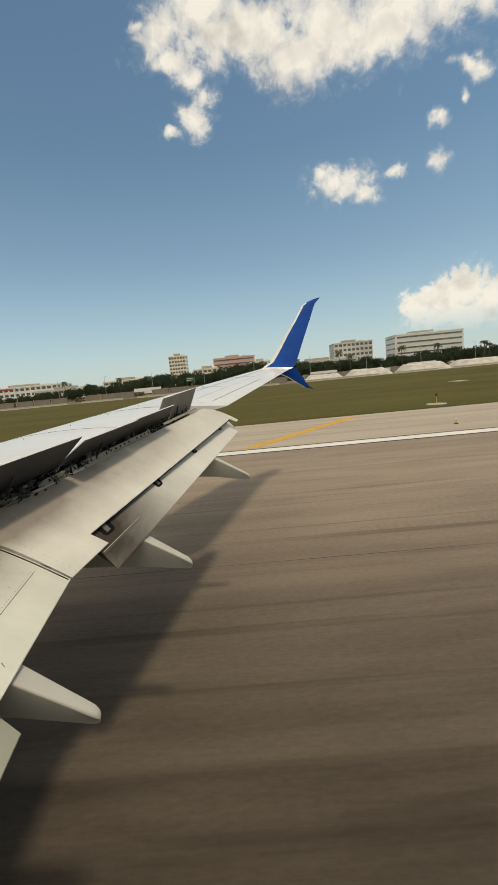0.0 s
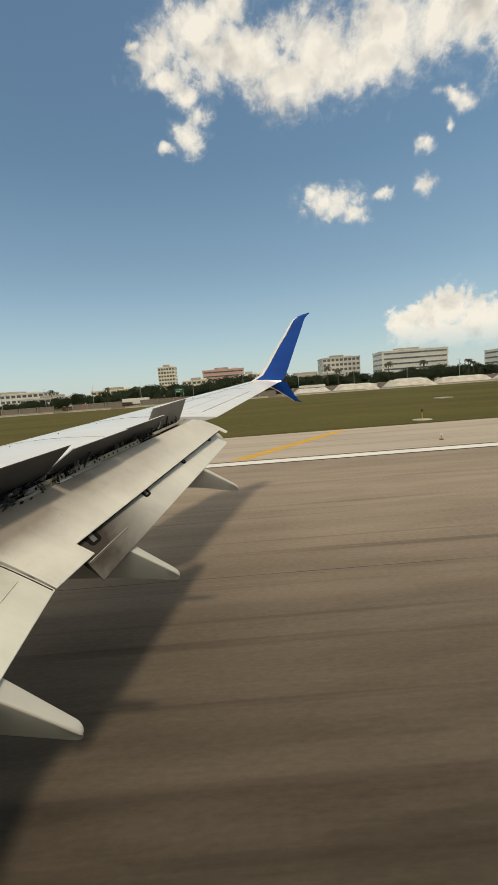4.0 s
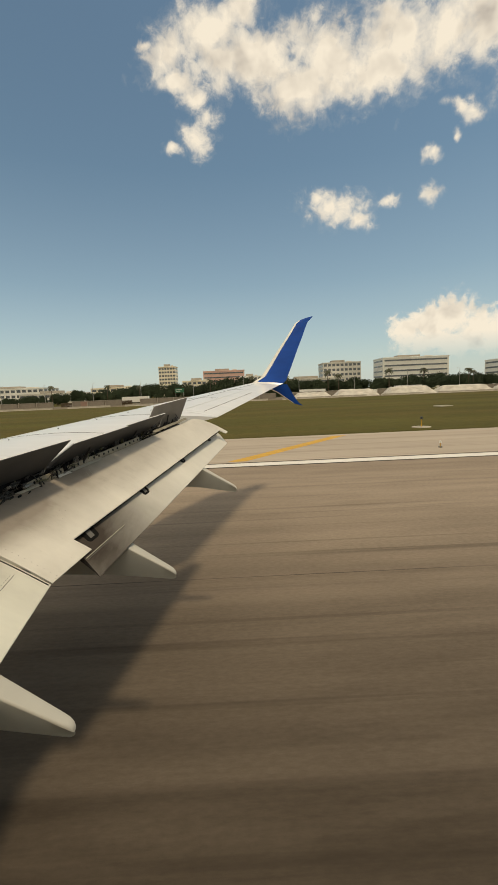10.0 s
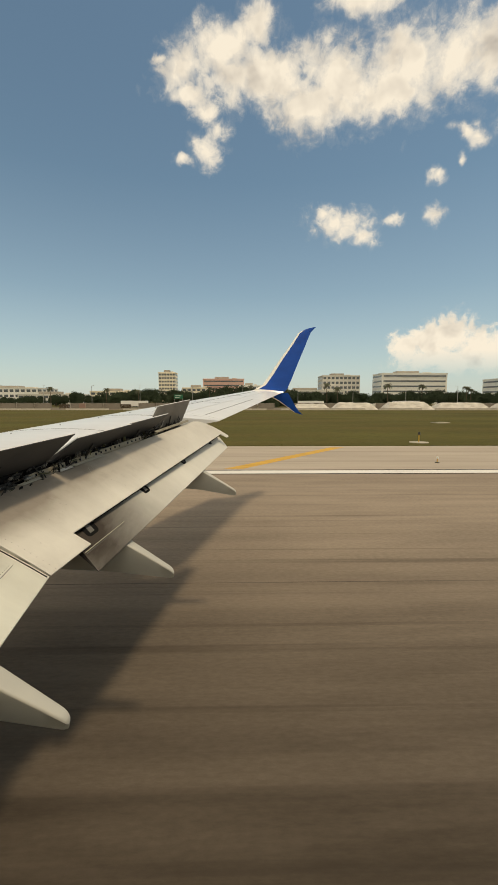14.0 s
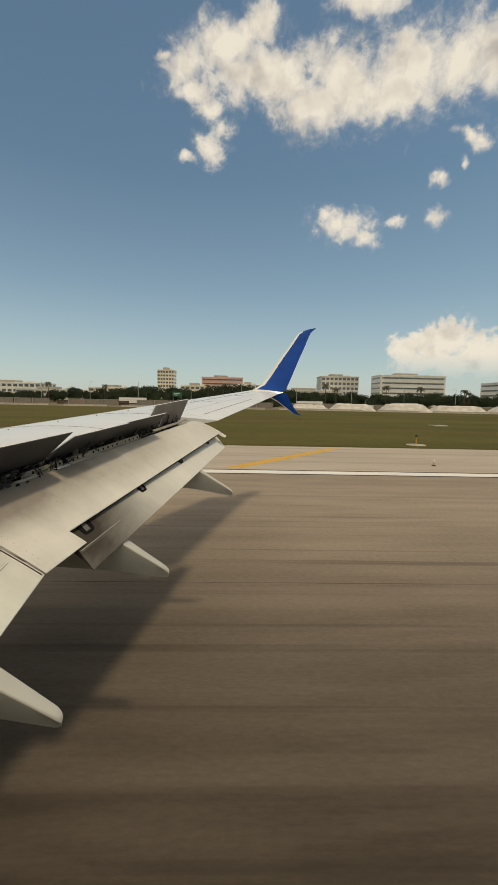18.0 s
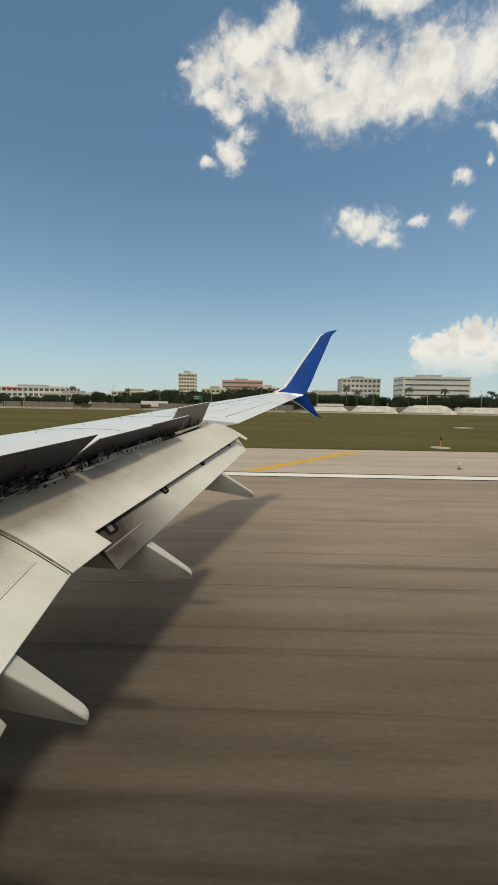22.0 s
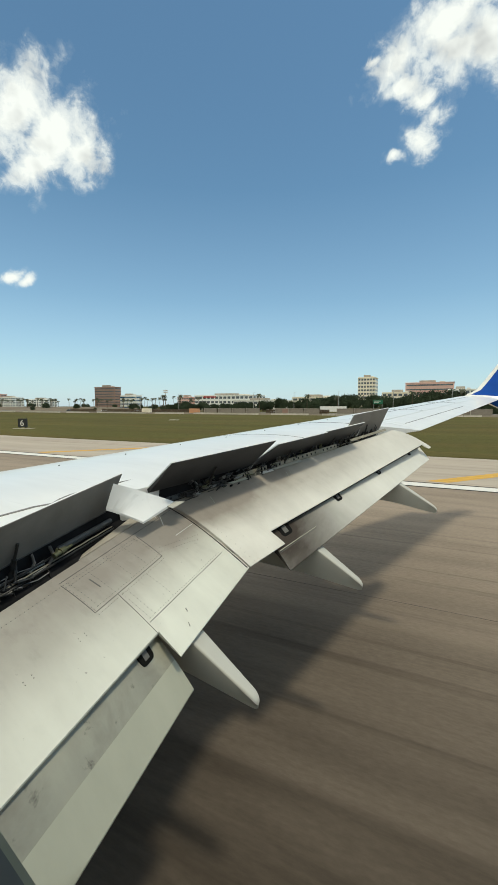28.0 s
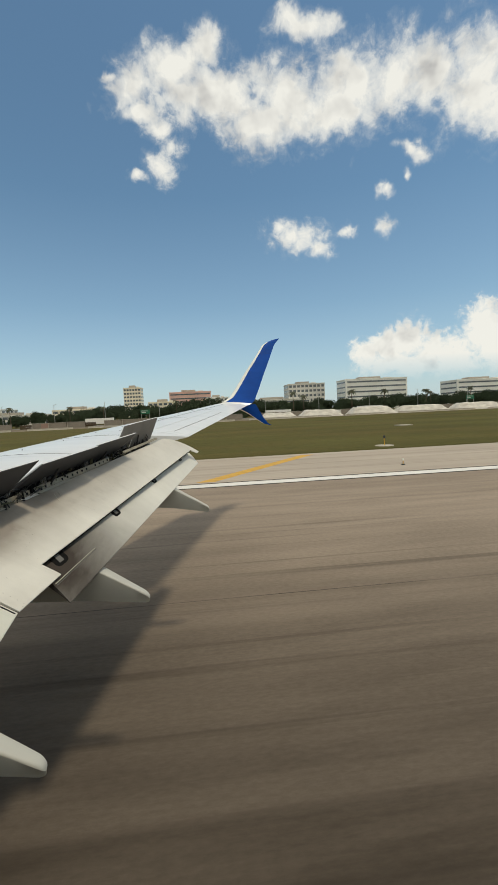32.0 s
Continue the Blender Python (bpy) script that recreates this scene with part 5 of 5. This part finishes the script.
def crown_mesh(name, seed, tall, wide, clumps, mat, base=0.25, pine=False):
    r = random.Random(seed)
    verts, faces = [], []
    lobes = [(r.uniform(-0.32, 0.32) * wide, r.uniform(-0.32, 0.32) * wide, r.uniform(base + 0.15, 0.88) * tall, r.uniform(0.22, 0.36) * wide) for _ in range(9)]
    for _ in range(clumps):
        if pine:
            z = base * tall + (1 - base) * tall * r.random()
            lim = wide * 0.5 * (1.02 - z / tall) ** 0.7 * r.uniform(0.3, 1.1)
            a = r.uniform(0, math.tau)
            p = Vector((lim * math.cos(a), lim * math.sin(a), z))
        else:
            x, y, z, s = r.choice(lobes)
            d = Vector((r.gauss(0, 1), r.gauss(0, 1), r.gauss(0, 0.8))).normalized() * s * r.uniform(0.55, 1.08)
            p = Vector((x, y, z)) + d
        size = wide * r.uniform(0.020, 0.044)
        q = Euler((r.uniform(0, 6.3), r.uniform(0, 6.3), r.uniform(0, 6.3))).to_matrix()
        i = len(verts)
        for c in ((-1, -0.6, 0), (1, -0.5, 0.2), (0.8, 0.7, -0.1), (-0.7, 0.8, 0.25)):
            verts.append(p + q @ (Vector(c) * size))
        faces += [(i, i + 1, i + 2), (i, i + 2, i + 3)]
    me = bpy.data.meshes.new(name)
    me.from_pydata(verts, [], faces)
    me.materials.append(M[mat])
    return me


def tree(seed, tall, wide, label, mat="leaf", pine=False):
    r = random.Random(seed + 50)
    ob = thing("tree", label, "tree", group="trees beyond the airfield", at=Matrix.Translation((0, -900 - 20 * seed, -0.06)))
    bm = bmesh.new()
    tube(bm, (0, 0, -0.1), (0.1, 0, tall * 0.42), 0.032 * tall, 0.022 * tall, 8)
    tube(bm, (0.1, 0, tall * 0.42), (0.0, 0.1, tall * 0.8), 0.022 * tall, 0.006 * tall, 7)
    part("trunk", bm, "bark", ob)
    bm = bmesh.new()
    for k in range(6):
        a = r.uniform(0, math.tau)
        z = tall * r.uniform(0.25, 0.5)
        tube(bm, (0.05, 0, z), (wide * 0.33 * math.cos(a), wide * 0.33 * math.sin(a), z + tall * 0.28), 0.012 * tall, 0.004 * tall, 6)
    part("limbs", bm, "bark", ob)
    part("crown", crown_mesh("crown", seed, tall, wide, 2600, mat, 0.12 if pine else 0.2, pine), mat, ob)
    return ob


def palm(seed, tall):
    r = random.Random(seed + 80)
    ob = thing("palm_tree", "slender palm with drooping dark fronds", "palm tree", group="palms beyond the airfield", at=Matrix.Translation((40, -900 - 20 * seed, -0.06)))
    bm = bmesh.new()
    lean = r.uniform(-0.4, 0.4)
    pts = [(lean * (k / 6) ** 2, 0, -0.1 + tall * k / 6) for k in range(7)]
    for k in range(6):
        tube(bm, pts[k], pts[k + 1], 0.22 - 0.014 * k, 0.22 - 0.014 * (k + 1), 8)
    part("trunk", bm, "bark", ob)
    verts, faces = [], []
    for k in range(22):
        a = k * math.tau / 11 + r.uniform(-0.2, 0.2)
        up = r.uniform(-0.35, 1.0)
        size = r.uniform(1.9, 2.7)
        d = Vector((math.cos(a), math.sin(a), 0))
        side = Vector((-math.sin(a), math.cos(a), 0))
        last = None
        for j in range(6):
            g = j / 5
            p = Vector((lean, 0, tall)) + d * size * g * (1 - 0.12 * g) + Vector((0, 0, size * (up * g * 0.8 - 0.85 * g * g)))
            w = 0.34 * math.sin(math.pi * (0.12 + 0.85 * g))
            i = len(verts)
            verts += [p - side * w + Vector((0, 0, -w * 0.5)), p, p + side * w + Vector((0, 0, -w * 0.5))]
            if last is not None:
                faces += [(last, last + 1, i + 1, i), (last + 1, last + 2, i + 2, i + 1)]
            last = i
    me = bpy.data.meshes.new("fronds")
    me.from_pydata(verts, [], faces)
    me.materials.append(M["frond"])
    part("fronds", me, "frond", ob)
    return ob


rng = random.Random(11)
kinds = [tree(k, 9.0, 10.0, "broad dark green tree with rounded crown") for k in range(4)] + [tree(4, 11.0, 7.0, "tall feathery dark green pine", "leaf_pine", True)]
palms = [palm(k, 8.5 + k) for k in range(3)]


def put(ob, x, y, scale=1.0, z=-0.05):
    m = Matrix.Translation((x, y, z)) @ Matrix.Rotation(rng.uniform(0, 6.28), 4, "Z") @ Matrix.Scale(scale, 4)
    new_ob = copy_thing(ob, m)
    return new_ob


x = -235.0
while x < 420:
    put(kinds[rng.randrange(4)], x, rng.uniform(258, 296), rng.uniform(0.62, 1.0) if x > -120 else rng.uniform(0.5, 0.8) if x > -205 else rng.uniform(0.4, 0.6))
    if x > -205:
        put(kinds[rng.randrange(4)], x + rng.uniform(-4, 4), rng.uniform(306, 350), rng.uniform(0.95, 1.35) if x > -110 else rng.uniform(0.5, 0.85))
    x += rng.uniform(3.8, 6.6)
x = -560.0
while x < -240:
    put(kinds[rng.randrange(4)], x, rng.uniform(330, 400), rng.uniform(0.5, 0.8))
    x += rng.uniform(24, 50)
for x, y, s in ((-225, 250, 0.55), (-178, 250, 0.5), (-165, 246, 0.55), (-300, 262, 0.6), (-340, 262, 0.7), (-10, 258, 1.3), (4, 262, 1.35)):
    put(kinds[rng.randrange(4)], x, y, s)
for k in range(80):
    put(palms[k % 3], -520 + 4.3 * k + rng.uniform(-2, 2), rng.uniform(268, 284), rng.uniform(0.74, 0.95), 2.3)
for x in (7.5, -19, -118, -86, -64, 30, 58, 63, 96, 121, 150, 154, 182, 213, 262, -200, -190):
    put(palms[rng.randrange(3)], x, rng.uniform(256, 272), rng.uniform(1.15, 1.55))
for k in range(7):
    put(kinds[4], 262 + 6 * k + rng.uniform(-2, 2), rng.uniform(262, 290), rng.uniform(0.9, 1.3))
# trees of the parts of the field already left behind
for k in range(12):
    put(kinds[4], 760 + 7 * k + rng.uniform(-2, 2), rng.uniform(262, 290), rng.uniform(1.0, 1.5))
for k in range(10):
    put(palms[k % 3], 560 + 14 * k, rng.uniform(258, 275), rng.uniform(0.9, 1.2))
for ob in kinds + palms:
    for o in (*ob.children_recursive, ob):
        bpy.data.objects.remove(o)


def lamp_post():
    ob = thing("street_lamp", "tall pale steel street lamp with single arm", "street lamp", group="street lamps along the perimeter road", at=Matrix.Translation((0, 0, 0)))
    part("base", tube(bmesh.new(), (0, 0, -0.2), (0, 0, 0.5), 0.32, 0.28, 10), "concrete", ob)
    part("mast", tube(bmesh.new(), (0, 0, 0.5), (0, 0, 12.4), 0.16, 0.09, 8), "pole", ob)
    part("arm", tube(bmesh.new(), (0, 0, 12.2), (1.9, 0, 12.7), 0.06, 0.05, 6), "pole", ob)
    part("lamp_head", box(bmesh.new(), 1.7, 2.5, -0.17, 0.17, 12.6, 12.8, 0.04), "pole", ob)
    return ob


def bush(seed, wide, tall):
    """A low rounded shrub with stems and loose leaf clumps."""
    ob = thing("bush", "dark green rounded bush on the dirt strip", "bush", group="bushes along the road", at=Matrix.Translation((80, -900 - 20 * seed, -0.04)))
    bm = bmesh.new()
    for k in range(4):
        tube(bm, (0.1 * k - 0.15, 0, -0.05), (0.3 * wide * math.cos(k * 1.6), 0.3 * wide * math.sin(k * 1.6), tall * 0.6), 0.06, 0.03, 6)
    part("stems", bm, "bark", ob)
    part("crown", crown_mesh("crown", seed + 30, tall, wide, 1400, "leaf", 0.0), "leaf", ob)
    return ob


bushes = [bush(0, 4.6, 4.2), bush(1, 5.5, 3.4)]
for x in (-330, -262, -205, -199, -188, -172, -151, -128, -96, -72, -45, -12, 22, 47, 70, 108, 139, 176, 215, 250):
    put(bushes[rng.randrange(2)], x, rng.uniform(239, 247), rng.uniform(0.7, 1.15))
for ob in bushes:
    for o in (*ob.children_recursive, ob):
        bpy.data.objects.remove(o)
def earth_bank(x0, x1, y0, y1, tall):
    """A long low bank of dry earth with an uneven crest."""
    bm = bmesh.new()
    prof = ((0.0, -0.1), (0.12, 0.35), (0.4, 0.62), (0.62, 0.95), (0.8, 1.0), (1.0, -0.1))
    loops = []
    n = 60
    for k in range(n + 1):
        x = x0 + (x1 - x0) * k / n
        end = min(1.0, k / 6, (n - k) / 10)
        loops.append([(x, y0 + (y1 - y0) * f + 1.5 * noise.noise(Vector((x / 15, f * 3, 2))), max(-0.1, (tall + 0.3 * noise.noise(Vector((x / 18, f * 4, 0)))) * h * end if h > 0 else -0.1)) for f, h in prof])
    ob = part("earth_bank", loft(loops, close=False, bm=bm), "dirt", smooth=True)
    return tagged(ob, "long low bank of dry brown earth behind the road", "bank", kind="structure")


earth_bank(-900, -170, 237, 300, 3.3)
post = lamp_post()
spots = (-205, -171, -137, -112, -85, -57, -27, 2, 34, 66, 97, 128, 160, 195, 230)
for x in spots[1:]:
    copy_thing(post, pose(x, 237 + rng.uniform(-1, 1), 0, 0, 0, rng.choice((80, 100))))
post.matrix_basis = pose(spots[0], 237, 0, 0, 0, 90)
flood = thing("floodlight_mast", "tall steel floodlight mast with lamp rack", "light mast", at=Matrix.Translation((-230, 300, 0)))
part("mast", tube(bmesh.new(), (0, 0, -0.2), (0, 0, 17), 0.3, 0.2, 8), "pole", flood)
for z in (16.0, 17.6):
    part("lamp_rack", box(bmesh.new(), -2.2, 2.2, -0.3, 0.3, z, z + 1.0, 0.05), "grey_wall", flood)


def wall_segment():
    ob = thing("screen_wall", "weathered beige precast wall panel", "wall", group="wall panels along the perimeter road", at=Matrix.Translation((0, 0, 0)))
    part("panel", box(bmesh.new(), -3.9, 3.9, -0.12, 0.12, -0.1, 2.7, 0.02), "wall_beige", ob)
    part("post", box(bmesh.new(), -4.15, -3.92, -0.2, 0.2, -0.1, 2.95), "concrete", ob)
    part("cap", box(bmesh.new(), -3.95, 3.95, -0.18, 0.18, 2.72, 2.85), "concrete", ob)
    return ob


seg = wall_segment()
seg.matrix_basis = pose(-120, 197, 0)
for k in range(44):
    x = -110 + 8.2 * k
    if k % 9 in (3, 7):
        continue
    copy_thing(seg, pose(x, 196 + (k % 5) * 0.6, -0.03, 0, 0, 0) @ Matrix.Scale(1.0, 4))


def barrier():
    bm = bmesh.new()
    prof = [(-0.3, 0), (0.3, 0), (0.3, 0.08), (0.14, 0.30), (0.09, 0.82), (-0.09, 0.82), (-0.14, 0.30), (-0.3, 0.08)]
    loft([[(x, a, z) for a, z in prof] for x in (-2.95, 2.95)], bm=bm)
    return tagged(part("traffic_barrier", bm, "concrete"), "pale concrete traffic barrier segment", "barrier", group="barriers along the grass edge")


bar = barrier()
bar.matrix_basis = pose(-300, 173, -0.05)
for k in range(1, 96):
    if k % 11 in (4, 8):
        continue
    copy_thing(bar, pose(-300 + 6.05 * k, 173 + 0.4 * math.sin(k * 0.7), -0.05, 0, 0, rng.uniform(-1.5, 1.5)))


def mound(x, y, wide, tall, seed):
    """A heap of pale rubble with a flat uneven top."""
    bm = bmesh.new()
    nx, ny = 26, 12
    grid = []
    for i in range(nx + 1):
        row = []
        for j in range(ny + 1):
            u, v = i / nx * 2 - 1, j / ny * 2 - 1
            edge = min((1 - abs(u)) * wide / 2 / 3.2, (1 - abs(v)) * 5.5 / 3.2)
            h = tall * min(1, edge) + 0.35 * noise.noise(Vector((u * wide / 4, v * 2, seed))) * min(1, edge * 2)
            row.append(bm.verts.new((u * wide / 2, v * 5.5, max(-0.1, h - 0.05))))
        grid.append(row)
    for i in range(nx):
        for j in range(ny):
            bm.faces.new((grid[i][j], grid[i + 1][j], grid[i + 1][j + 1], grid[i][j + 1]))
    ob = part("rubble_mound", bm, "rubble", smooth=True)
    ob.matrix_basis = pose(x, y, -0.05)
    return tagged(ob, "pale grey heap of crushed rubble with flattened top", "mound", group="rubble heaps")


for k, (x, w, h) in enumerate(((32, 18, 2.6), (52, 20, 3.2), (76, 22, 3.5), (101, 25, 3.2), (128, 24, 3.3), (158, 22, 3.0), (190, 26, 3.3))):
    mound(x, 184 + (k % 2), w, h, k)


def car(paint):
    ob = thing("car", "white saloon car on the perimeter road" if paint == "car_white" else "dark car on the perimeter road", "car", group="cars on the perimeter road", at=Matrix.Translation((0, 0, 0)))
    prof = [(-2.2, 0.35), (2.2, 0.35), (2.25, 0.7), (1.9, 0.88), (-2.1, 0.95), (-2.25, 0.7)]
    part("body", loft([[(x, y, z) for x, z in prof] for y in (-0.88, 0.88)]), paint, ob)
    prof = [(-1.7, 0.92), (1.0, 0.9), (0.35, 1.42), (-1.2, 1.45)]
    part("cabin", loft([[(x, y, z) for x, z in prof] for y in (-0.76, 0.76)]), "glass_dark", ob)
    part("roof", box(bmesh.new(), -1.15, 0.32, -0.72, 0.72, 1.45, 1.49), paint, ob)
    for x in (-1.4, 1.4):
        for y in (-0.8, 0.8):
            part("wheel", tube(bmesh.new(), (x, y - 0.1, 0.32), (x, y + 0.1, 0.32), 0.32, sides=14), "rubber", ob)
    return ob


for k, x in enumerate((-262, -231, -196, -150, -92, -41, 52, 131)):
    car("car_white" if k % 3 else "car_dark").matrix_basis = pose(x, 222 + 5 * (k % 2), 0.0, 0, 0, 180 * (k % 2))


def trailer(x, y):
    ob = thing("truck_trailer", "plain white box trailer parked by the wall", "trailer", at=pose(x, y, 0))
    part("box_body", box(bmesh.new(), -6.5, 6.5, -1.25, 1.25, 1.15, 3.9, 0.05), "white_wall", ob)
    part("chassis", box(bmesh.new(), -6.3, 6.3, -0.5, 0.5, 0.85, 1.14), "dark_metal", ob)
    for dx in (-5.2, -4.0):
        for dy in (-1.0, 1.0):
            part("wheel", tube(bmesh.new(), (dx, dy - 0.15, 0.47), (dx, dy + 0.15, 0.47), 0.5, sides=14), "rubber", ob)
    part("landing_leg", box(bmesh.new(), 3.6, 3.8, -0.7, 0.7, -0.03, 0.9), "dark_metal", ob)


def fence_bay():
    """A bay of dark slatted fence between two posts."""
    ob = thing("fence_bay", "dark brown slatted fence bay on the dirt strip", "fence", group="fence bays along the dirt strip", at=Matrix.Translation((0, 0, 0)))
    for x in (-2.4, 2.4):
        part("post", box(bmesh.new(), x - 0.06, x + 0.06, -0.06, 0.06, -0.1, 2.3), "fence_brown", ob)
    slat = mesh_from("slat", box(bmesh.new(), -2.33, 2.33, -0.02, 0.02, 0, 0.3))
    for k in range(6):
        o = part("slat", slat, "fence_brown", ob)
        o.location = (0, 0, 0.2 + 0.34 * k)
    return ob


bay = fence_bay()
bay.matrix_basis = pose(-236, 203, -0.03)
for k in range(1, 42):
    if k % 8 != 5:
        copy_thing(bay, pose(-236 + 5.0 * k, 203 + 0.3 * math.sin(k), -0.03))


def site_container(x, y, mat, label):
    ob = thing("site_container", label, "container", group="containers on the dirt strip", at=pose(x, y, -0.03))
    part("shell", box(bmesh.new(), -3.05, 3.05, -1.2, 1.2, 0.05, 2.6, 0.03), mat, ob)
    for k in range(14):
        part("corrugation", box(bmesh.new(), -2.9 + 0.43 * k, -2.7 + 0.43 * k, -1.24, -1.2, 0.2, 2.45), mat, ob)
    for dx in (-2.9, 2.9):
        part("foot", box(bmesh.new(), dx - 0.1, dx + 0.1, -1.1, 1.1, -0.05, 0.06), "dark_metal", ob)


for x, y, mat, label in ((-168, 200, "cream_wall", "cream steel site container"), (-132, 199, "orange_wall", "rusty orange steel site container"), (-74, 199, "brown_wall", "brown steel site container"), (12, 200, "cream_wall", "cream steel site container"), (64, 199, "white_wall", "white steel site container")):
    site_container(x, y, mat, label)


trailer(-52, 204)
trailer(36, 205)
trailer(84, 204)
for k in range(5):
    trailer(420 + 17 * k, 204)


def road_sign(x, y, mat, label):
    ob = thing("road_sign", label, "sign", at=pose(x, y, 0))
    part("panel", box(bmesh.new(), -2.7, 2.7, -0.08, 0.08, 5.2, 7.7, 0.02), mat, ob)
    for dx in (-2.4, 2.4):
        part("post", tube(bmesh.new(), (dx, 0.15, -0.1), (dx, 0.15, 7.6), 0.12, sides=8), "pole", ob)
    for k, (a, b) in enumerate(((-2.1, 1.6), (-2.1, 0.5))):
        part("text_bar", box(bmesh.new(), a, b, -0.11, -0.085, 6.8 - 0.95 * k, 7.1 - 0.95 * k), "line_white", ob)


road_sign(-37, 250, "green_sign", "green overhead road sign with pale lettering bars")
road_sign(168, 246, "green_sign", "green road sign with pale lettering bars")


def edge_light(x):
    ob = thing("runway_edge_light", "small runway edge light on a short stem", "runway light", group="runway edge lights", at=pose(x, 25.0, -0.012))
    part("base", tube(bmesh.new(), (0, 0, 0), (0, 0, 0.05), 0.14, 0.12, 12), "dark_metal", ob)
    part("stem", tube(bmesh.new(), (0, 0, 0.05), (0, 0, 0.28), 0.03, sides=8), "line_yellow", ob)
    part("lens", tube(bmesh.new(), (0, 0, 0.28), (0, 0, 0.42), 0.075, 0.05, 10), "lamp_lens", ob)


for x in (-109, -48, 12.4, 74, 135):
    edge_light(x)
# distance board and a light on its round pad in the grass
board = thing("distance_board", "black runway distance board with white numeral", "sign", at=pose(-68.0, 47.5, -0.06, 0, 0, 25))
part("cabinet", box(bmesh.new(), -0.75, 0.75, -0.25, 0.25, 0.25, 1.75, 0.04), "board_black", board)
for x in (-0.5, 0.5):
    part("leg", box(bmesh.new(), x - 0.06, x + 0.06, -0.1, 0.1, -0.02, 0.25), "dark_metal", board)
part("pad", box(bmesh.new(), -1.4, 1.8, -0.9, 0.9, -0.05, 0.04), "concrete", board, "pale concrete pad")
words = bpy.data.curves.new("numeral", "FONT")
words.body, words.size, words.extrude, words.align_x = "6", 1.5, 0.01, "CENTER"
words.materials.append(M["line_white"])
numeral = new("numeral", words)
numeral.parent = board
numeral.matrix_basis = pose(0, -0.26, 0.48, 90, 0, 0)
pad_light = thing("field_light", "small light on a post over a round concrete pad", "runway light", at=pose(17.0, 38.0, -0.06))
part("pad", tube(bmesh.new(), (0, 0, -0.05), (0, 0, 0.05), 0.9, 0.86, 28), "concrete", pad_light)
part("post", tube(bmesh.new(), (0, 0, 0.05), (0, 0, 0.75), 0.05, sides=8), "line_yellow", pad_light)
part("lamp", tube(bmesh.new(), (0, 0, 0.75), (0, 0, 1.0), 0.13, 0.09, 12), "dark_metal", pad_light)
for x, y in ((36, 72), (-70, 95), (120, 64)):
    bm = box(bmesh.new(), -1.3, 1.3, -1.0, 1.0, -0.1, 0.14, 0.05)
    ob = part("drain_slab", bm, "concrete")
    ob.matrix_basis = pose(x, y, -0.05, 0, 0, 12)
    tagged(ob, "pale concrete drain slab set in the grass", "drain cover")

# grass blades where the field meets the shoulder
r = random.Random(3)
verts, faces = [], []
for k in range(5000):
    x, y = r.uniform(-90, 60), 34.62 + abs(r.gauss(0, 0.5))
    h, a, w = r.uniform(0.0, 0.06), r.uniform(0, 6.28), r.uniform(0.02, 0.05)
    i = len(verts)
    verts += [(x - w * math.cos(a), y - w * math.sin(a), -0.07), (x + w * math.cos(a), y + w * math.sin(a), -0.07), (x + r.uniform(-0.06, 0.06), y + r.uniform(-0.06, 0.06), h)]
    faces.append((i, i + 1, i + 2))
me = bpy.data.meshes.new("grass_edge")
me.from_pydata(verts, [], faces)
me.materials.append(M["grass_tuft"])
tagged(new("grass_edge", me), "ragged dry grass along the edge of the shoulder", "grass", kind="stuff")


# ---- the far end of the field, left behind early on ----
office("hotel_block", 640, 690, 430, 24, 24, 6, "pink_wall", "glass_dark", "terracotta hotel block beyond the road", 10)
office("low_building", 980, 1080, 400, 26, 9, 2, "cream_wall", "glass_dark", "long low beige shopping hall", 12, penthouse=False)
flyover = thing("road_flyover", "pale concrete road flyover on piers", "bridge", at=pose(860, 330, 0))
part("deck", box(bmesh.new(), -60, 60, -5, 5, 6.2, 7.4), "concrete", flyover)
for side in (-5.1, 4.9):
    part("parapet", box(bmesh.new(), -60, 60, side, side + 0.2, 7.4, 8.3), "concrete", flyover)
for k in range(7):
    part("pier", tube(bmesh.new(), (-54 + 18 * k, 0, -0.1), (-54 + 18 * k, 0, 6.2), 0.9, 1.0, 12), "concrete", flyover)
